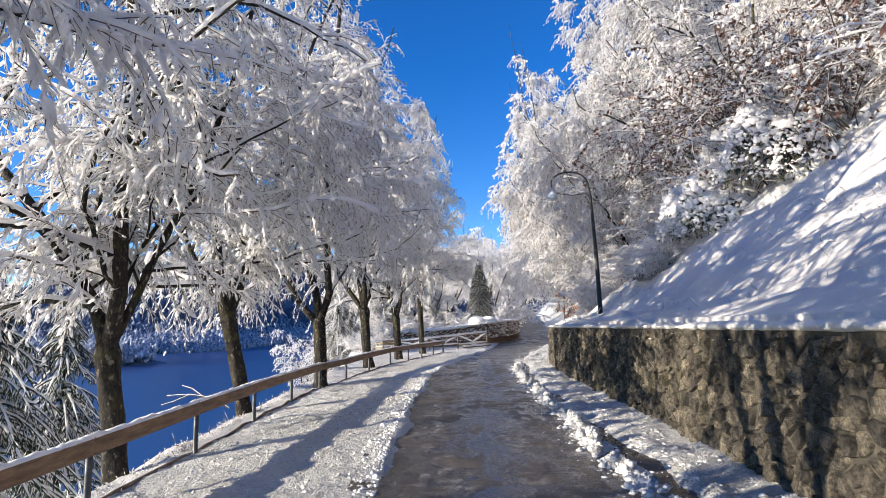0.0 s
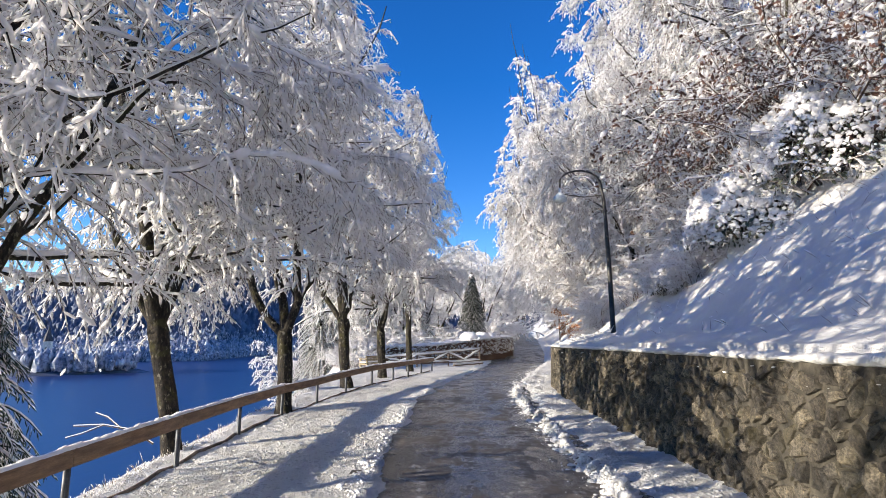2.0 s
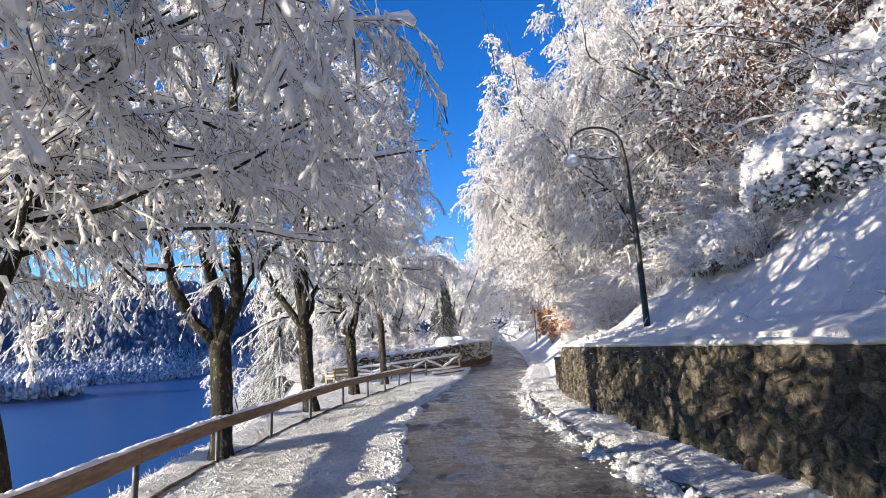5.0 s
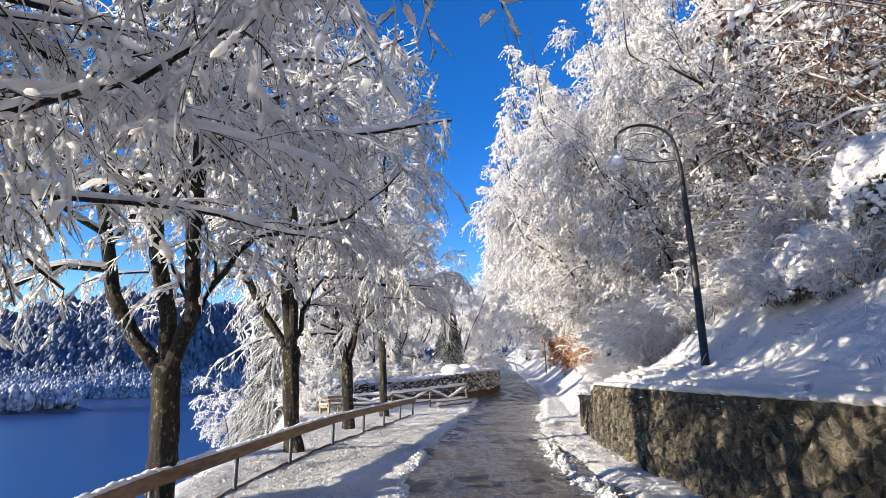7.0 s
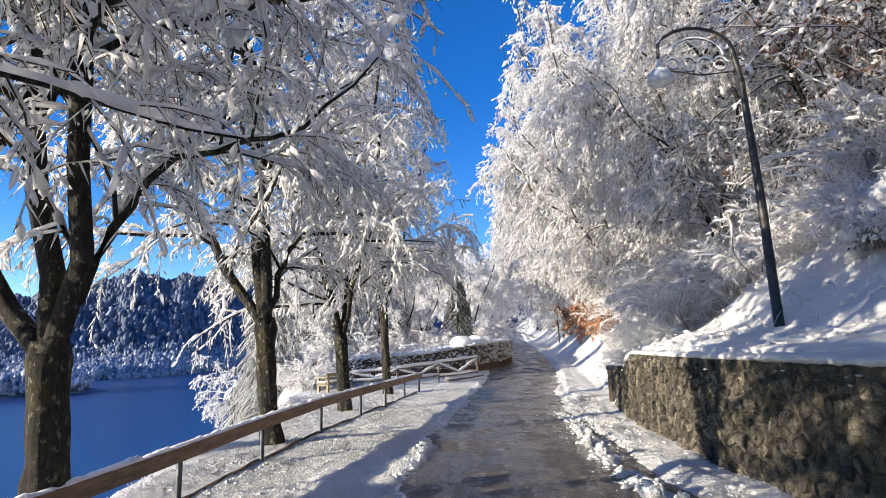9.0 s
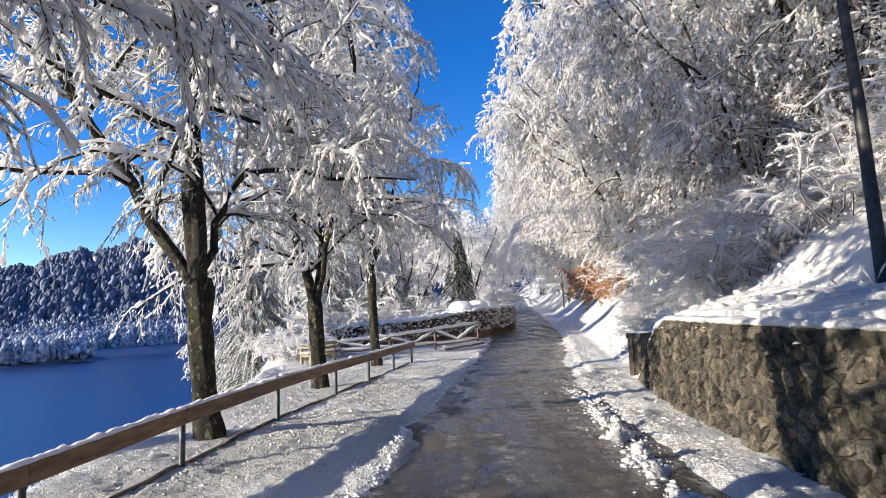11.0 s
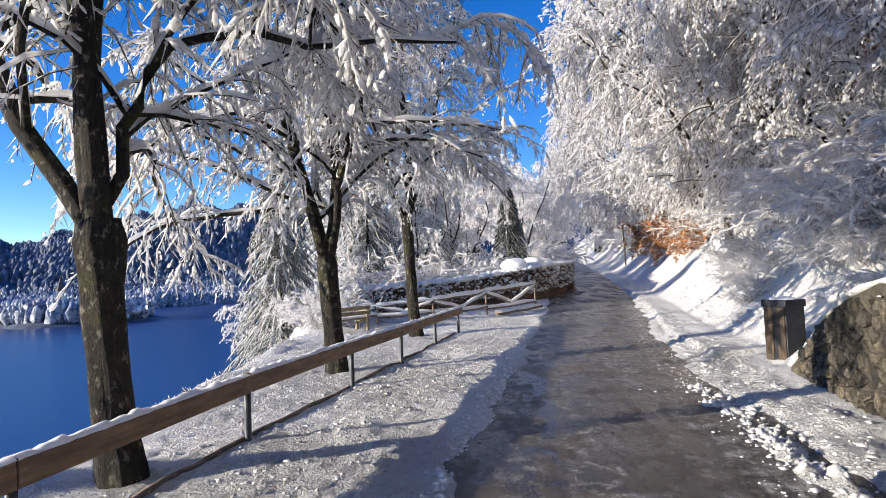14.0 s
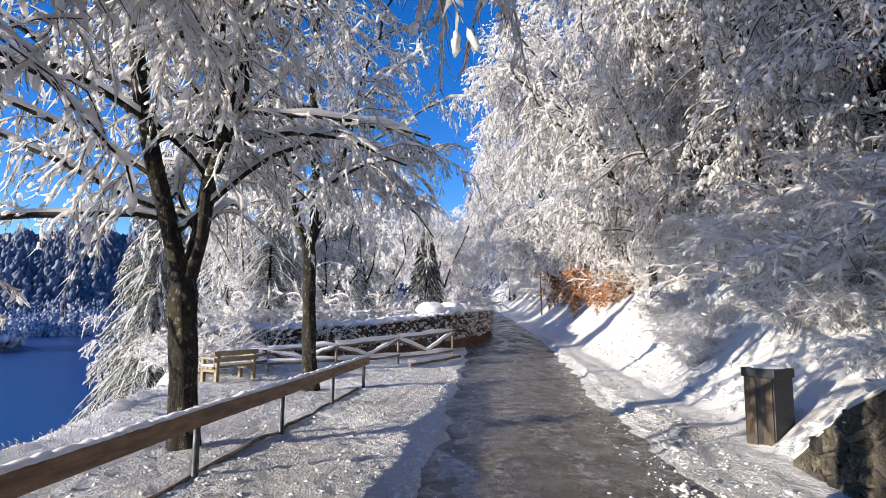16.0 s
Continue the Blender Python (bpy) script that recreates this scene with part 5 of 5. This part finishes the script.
def hedge():
    rng = np.random.default_rng(31)
    e = tagged(new("hedge"), "clipped brown twiggy hedge under a blanket of snow", "hedge")
    line = np.array([(-8.0, 43.0), (-4.5, 45.2), (-1.2, 47.6), (1.2, 49.4), (2.3, 51.2), (3.4, 54.0), (4.6, 58)])
    seg = np.r_[0, np.cumsum(np.hypot(*np.diff(line, axis=0).T))]

    def at(s):
        return np.interp(s, seg, line[:, 0]), np.interp(s, seg, line[:, 1])

    def tall(s):
        return np.interp(s / seg[-1], [0, 0.35, 0.6, 1], [1.15, 1.35, 1.75, 1.7])

    cs = np.linspace(0, seg[-1], 60)
    cx, cy = at(cs)
    prof = [(0.42, 0.0), (0.44, 0.5), (0.38, 0.9), (0.0, 0.97), (-0.38, 0.9), (-0.44, 0.5), (-0.42, 0.0)]
    V = np.array([[(x + w * 0.75 + 0.05 * rng.normal(), y - w * 0.65 + 0.05 * rng.normal(), float(lane_z(y)) + hh * h) for w, hh in prof] for x, y, h in zip(cx, cy, tall(cs))])
    i = (np.arange(59)[:, None] * 7 + np.arange(6)[None]).ravel()
    sheet("core", V.reshape(-1, 3), np.stack([i, i + 1, i + 8, i + 7], -1), HEDGE, e, "dense brown inner twigs")
    n = 7000
    s = rng.uniform(0, seg[-1], n)
    x, y = at(s)
    h = tall(s)
    w = np.where(rng.random(n) < 0.7, rng.uniform(0.36, 0.6, n), rng.uniform(-0.5, 0.5, n))
    z = lane_z(y) + h * rng.random(n) ** 0.8
    c = np.stack([x + w * 0.75, y - w * 0.65, z], -1)
    d = rng.normal(size=(n, 3)) * 0.6 + np.array([0, 0, 0.8])
    d /= np.linalg.norm(d, axis=1, keepdims=True)
    L = rng.uniform(0.12, 0.3, n)[:, None]
    P = np.stack([c - d * L * 0.5, c, c + d * L * 0.5 + rng.normal(size=(n, 3)) * 0.03], 1)
    v, f = tubes(P, np.full((n, 3), 0.008) * np.array([1.2, 1, 0.5]), 3)
    sheet("branchwork", v, f, HEDGE, e)
    m = 3600
    s = rng.uniform(0, seg[-1], m)
    x, y = at(s)
    top = rng.random(m) < 0.6
    w = np.where(top, rng.uniform(-0.55, 0.55, m), 0.5 + 0.05 * rng.normal(size=m))
    z = lane_z(y) + tall(s) * np.where(top, 1.0, rng.uniform(0.25, 1.0, m)) + 0.02
    r = np.exp(rng.normal(-2.6, 0.4, m)) * np.where(top, 1.25, 0.7)
    ob = lumps("snow", np.stack([x + w * 0.75, y - w * 0.65, z], -1), r, CAP_SNOW, "snow blanket", 0.7, 12)
    ob.parent = e
    for key in ("category", "kind"):
        if key in ob:
            del ob[key]


hedge()


def snow_heap(pos, size, seed):
    """Rounded heaps of snow on the hedge's end."""
    for i, ((x, y, z), (a, b, c)) in enumerate(zip(pos, size)):
        bm = bmesh.new()
        bmesh.ops.create_icosphere(bm, subdivisions=4, radius=1.0)
        for v in bm.verts:
            q = v.co * (1 + 0.12 * noise.noise(v.co * 1.5 + Vector((seed + i, 0, 0))))
            v.co = Vector((q.x * a, q.y * b, q.z * c))
        for f in bm.faces:
            f.smooth = True
        ob = part("snow_mound", bm, CAP_SNOW)
        ob.location = (x, y, z)
        tagged(ob, "smooth rounded snow heap on the hedge", "snow heap", "snow heaps on the hedge")


snow_heap([(0.9, 49.6, 2.0), (1.9, 50.9, 2.0), (2.6, 52.6, 2.0)], [(0.7, 0.6, 0.38), (0.75, 0.8, 0.4), (0.6, 0.8, 0.36)], 5)


# ---- far shore ----
def far_hills():
    az, u = np.radians(np.linspace(-85, 24, 180)), np.linspace(0, 1, 50) ** 1.6
    D = interp(np.degrees(az), SHORE)
    r = (D[:, None] - 4) + 520 * u[None]
    X, Y = r * np.sin(az)[:, None], r * np.cos(az)[:, None]
    Z = terrain(X, Y, True)
    i = (np.arange(179)[:, None] * 50 + np.arange(49)[None]).ravel()
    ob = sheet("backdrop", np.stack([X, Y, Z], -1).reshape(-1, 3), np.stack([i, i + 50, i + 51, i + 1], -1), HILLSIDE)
    tagged(ob, "dark wooded hills across the lake, lightly frosted, blue haze in their colour", "hills", kind="structure")


far_hills()


def far_trees():
    rng = np.random.default_rng(77)
    n = 20000
    az = np.radians(rng.uniform(-75, 14, n))
    near = rng.random(n)
    D = interp(np.degrees(az), SHORE)
    r = D + np.where(near < 0.35, rng.uniform(2, 26, n), rng.uniform(15, 380, n))
    x, y = r * np.sin(az), r * np.cos(az)
    isle = np.arange(n) < 260
    q, u = rng.uniform(0, 6.28, n), np.sqrt(rng.random(n))
    x, y = np.where(isle, -122 + 22 * u * np.cos(q), x), np.where(isle, 176 + 15 * u * np.sin(q), y)
    h = rng.uniform(3, 6, n)
    w = h * rng.uniform(0.24, 0.42, n)
    z = np.where(isle, LAKE_Z + 2.0, terrain(x, y, True))
    k = 5
    a = np.arange(k) * 2 * np.pi / k
    ring = np.stack([np.cos(a), np.sin(a)], -1)
    V = np.zeros((n, 3 * k + 1, 3))
    foot = np.stack([x, y], -1)[:, None]
    for lay, (up, wide) in enumerate(((-1.0, 0.7), (0.35, 1.0), (0.72, 0.62))):
        j = 1 + 0.3 * rng.normal(size=(n, k, 1))
        V[:, lay * k:lay * k + k, :2] = foot + ring * w[:, None, None] * wide * j
        V[:, lay * k:lay * k + k, 2] = z[:, None] + (h * up if up > 0 else h * 0 - 1)[:, None] + rng.normal(size=(n, k)) * 0.35
    V[:, 3 * k] = np.stack([x, y, z + h], -1)
    i = np.arange(k)
    i2 = (i + 1) % k
    t = np.concatenate([np.stack(q, -1) for b in (0, k) for q in ((b + i, b + i2, b + k + i2), (b + i, b + k + i2, b + k + i))] + [np.stack([2 * k + i, 2 * k + i2, np.full(k, 3 * k)], -1)])
    for shore, mat, label in ((True, GROVE, "pale frosted trees along the far shore of the lake"), (False, FOREST, "frosted woods on the hills across the lake, tinted with blue haze")):
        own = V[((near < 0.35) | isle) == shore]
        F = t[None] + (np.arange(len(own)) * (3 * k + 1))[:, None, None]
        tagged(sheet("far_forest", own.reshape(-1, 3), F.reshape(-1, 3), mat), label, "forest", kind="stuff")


far_trees()


def shore_trees():
    """White frosted trees, rounded and close together, along the far shore and the foot of its hills."""
    rng = np.random.default_rng(78)
    n = 14000
    az = np.radians(rng.uniform(-62, -4, n))
    D = interp(np.degrees(az), SHORE)
    r = D + 3 + 42 * rng.random(n) ** 1.7
    x, y = r * np.sin(az), r * np.cos(az)
    isle = np.arange(n) < 1500
    q, u = rng.uniform(0, 6.28, n), np.sqrt(rng.random(n))
    x, y = np.where(isle, -122 + 22 * u * np.cos(q), x), np.where(isle, 176 + 15 * u * np.sin(q), y)
    z = np.where(isle, LAKE_Z + 2.0, terrain(x, y, True))
    h = rng.uniform(2.5, 6.5, n)
    n = 26000
    k = rng.integers(0, len(x), n)
    c = np.stack([x[k] + rng.normal(size=n) * 0.9, y[k] + rng.normal(size=n) * 0.9, z[k] + h[k] * rng.uniform(-0.1, 0.75, n)], -1)
    v, f = flakes(rng, np.stack([c, c + np.array([0, 0, 1.0])], 1), n, 0.34)
    tagged(sheet("shore_woods", v, f, FROST), "frost-white trees along the far shore", "woods", kind="stuff")


shore_trees()


def church(x, y):
    z = LAKE_Z
    e = thing("church", x, y, z, "pale church with a slim spired tower among frosted trees", "church", scale=0.58)
    bm = bmesh.new()
    box(bm, 0, 0, 8, 3.6, 3.6, 16, 20)
    part("tower", bm, PLASTER, e)
    bm = bmesh.new()
    bmesh.ops.create_cone(bm, segments=8, radius1=2.4, radius2=0.05, depth=8, cap_ends=True, matrix=Matrix.Translation((0, 0, 20)))
    part("spire", bm, SLATE, e)
    bm = bmesh.new()
    box(bm, 7, 3, 4, 9, 5, 8, 20)
    part("nave", bm, PLASTER, e)
    bm = bmesh.new()
    bmesh.ops.create_cone(bm, segments=4, radius1=6.4, radius2=2.0, depth=3, cap_ends=True, matrix=pose(7, 3, 9.5, 0, 0, 65))
    part("roof", bm, CAP_SNOW, e)
    for k in range(2):
        bm = bmesh.new()
        a = radians(20)
        box(bm, 1.9 * math.sin(a) - k * 0, -1.9 * math.cos(a), 12 - 4 * k, 0.9, 0.15, 1.8, 20)
        part("window", bm, SLATE, e)


church(-125, 174)


def island():
    rng = np.random.default_rng(61)
    k, m = 40, 8
    a = np.linspace(0, 2 * np.pi, k, endpoint=False)
    V = [(-122, 176, LAKE_Z + 3.2)]
    for j in range(1, m + 1):
        u = j / m
        for q in a:
            w = 1 + 0.12 * math.sin(3 * q) + 0.06 * math.sin(7 * q)
            V.append((-122 + 24 * u * w * math.cos(q), 176 + 17 * u * w * math.sin(q), LAKE_Z + 3.2 * (1 - u ** 2.5) - 0.3))
    F = [(0, 1 + i, 1 + (i + 1) % k, 1 + (i + 1) % k) for i in range(k)]
    me = bpy.data.meshes.new("island")
    quads = [(1 + (j - 1) * k + i, 1 + (j - 1) * k + (i + 1) % k, 1 + j * k + (i + 1) % k, 1 + j * k + i) for j in range(1, m) for i in range(k)]
    me.from_pydata(V, [], [f[:3] for f in F] + quads)
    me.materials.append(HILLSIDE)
    tagged(new("island", me), "small wooded island in the lake", "island", kind="structure")


island()


# ---- stones of the wall ----
def clip_cell(poly, px, pz, nx, nz):
    """The part of a polygon on the inner side of the line through (px, pz) with outward normal (nx, nz)."""
    out = []
    for i, (ax, az) in enumerate(poly):
        bx, bz = poly[(i + 1) % len(poly)]
        da, db = (ax - px) * nx + (az - pz) * nz, (bx - px) * nx + (bz - pz) * nz
        if da <= 0:
            out.append((ax, az))
        if (da < 0) != (db < 0) and abs(da - db) > 1e-9:
            t = da / (da - db)
            out.append((ax + (bx - ax) * t, az + (bz - az) * t))
    return out


def stone_mesh(poly, rng):
    """One rubble stone in the wall's own plane: back ring, worn front edge and a hewn, tilted face."""
    c = np.mean(poly, axis=0)
    P = []
    for i, a in enumerate(poly):
        b = poly[(i + 1) % len(poly)]
        P.append(a)
        if math.dist(a, b) > 0.13 and len(P) < 9:
            P.append(((a[0] + b[0]) / 2, (a[1] + b[1]) / 2))
    P = np.array(P)
    n = len(P)
    P = c + (P - c) * (1 - 0.22 * rng.random((n, 1)) ** 2)
    tilt = rng.normal(size=2) * 0.15
    proud = rng.uniform(0.012, 0.055)
    rings = []
    for k, dep in ((1.0, 0.03), (0.94, -0.7 * proud), (0.84, -proud)):
        q = c + (P - c) * k
        d = dep - (k < 0.99) * ((q - c) @ tilt) * 0.5 + rng.normal(size=n) * 0.014
        rings.append(np.column_stack([d, q]))
    mid = np.array([[-proud - rng.uniform(-0.01, 0.012), *c]])
    V = np.concatenate(rings + [mid])
    i = np.arange(n)
    j = (i + 1) % n
    quads = [(a, b, b + n, a + n) for a, b in zip(i, j)] + [(a + n, b + n, b + 2 * n, a + 2 * n) for a, b in zip(i, j)]
    tris = [(a + 2 * n, b + 2 * n, 3 * n) for a, b in zip(i, j)]
    V[:, 0] += wall_x(V[:, 1]) + 0.03 + 0.03 * V[:, 2]
    return V, [tuple(int(k) for k in f) for f in quads + tris]


def build_stones():
    rng = np.random.default_rng(9)
    y0, y1, w, h = 4.2, 28.9, 0.215, 0.16
    ny, nz = int((y1 - y0) / w), 11
    G = np.zeros((ny, nz, 2))
    for a in range(ny):
        for b in range(nz):
            G[a, b] = (y0 + (a + 0.5 + 0.5 * (b % 2) + rng.uniform(-0.6, 0.6)) * w, -0.12 + (b + 0.5 + rng.uniform(-0.49, 0.49)) * h)
    rest = {"near": ([], []), "far": ([], [])}
    for a in range(ny):
        for b in range(nz):
            y, z = G[a, b]
            top = float(wall_top(y)) - 0.045
            if z > top - 0.03:
                continue
            poly = [(y - 0.5, z - 0.4), (y + 0.5, z - 0.4), (y + 0.5, z + 0.4), (y - 0.5, z + 0.4)]
            for da in (-2, -1, 0, 1, 2):
                for db in (-2, -1, 0, 1, 2):
                    p, q = a + da, b + db
                    if (da or db) and 0 <= p < ny and 0 <= q < nz:
                        oy, oz = G[p, q]
                        d = math.hypot(oy - y, oz - z)
                        gap = 0.008 + 0.012 * ((a * 7 + b * 13 + p + q) % 5) / 4
                        poly = clip_cell(poly, (y + oy) / 2 - (oy - y) / d * gap, (z + oz) / 2 - (oz - z) / d * gap, (oy - y) / d, (oz - z) / d)
            poly = clip_cell(poly, y, top, 0, 1)
            if len(poly) < 3 or y > 28.7:
                continue
            V, F = stone_mesh(poly, rng)
            if 10.0 < y < 16.0:
                me = bpy.data.meshes.new("stone")
                me.from_pydata([tuple(v) for v in V], [], F)
                me.materials.append(STONE)
                ob = new("stone", me)
                ob.parent = wall
            else:
                vs, fs = rest["near" if y < 13 else "far"]
                o = len(vs)
                vs += [tuple(v) for v in V]
                fs += [tuple(k + o for k in f) for f in F]
    for vs, fs in rest.values():
        me = bpy.data.meshes.new("stonework")
        me.from_pydata(vs, [], fs)
        me.materials.append(STONE)
        ob = new("stonework", me)
        ob.parent = wall
        tagged(ob, "smaller-seen stones of the rubble wall", kind="stuff")


build_stones()


def ledge_snow():
    """Flecks of snow caught on the upper ledges of the wall."""
    rng = np.random.default_rng(17)
    n = 46
    y = rng.uniform(4.5, 28.0, n)
    z = wall_top(y) - 0.1 - 0.22 * rng.random(n) ** 1.5
    x = wall_x(y) + 0.03 * z - 0.005
    lumps("ledge_snow", np.stack([x, y, z], 1), np.exp(rng.normal(-4.0, 0.4, n)), SNOW, "small flecks of snow on the wall's ledges", 0.4, 21, rough=0.3)


ledge_snow()
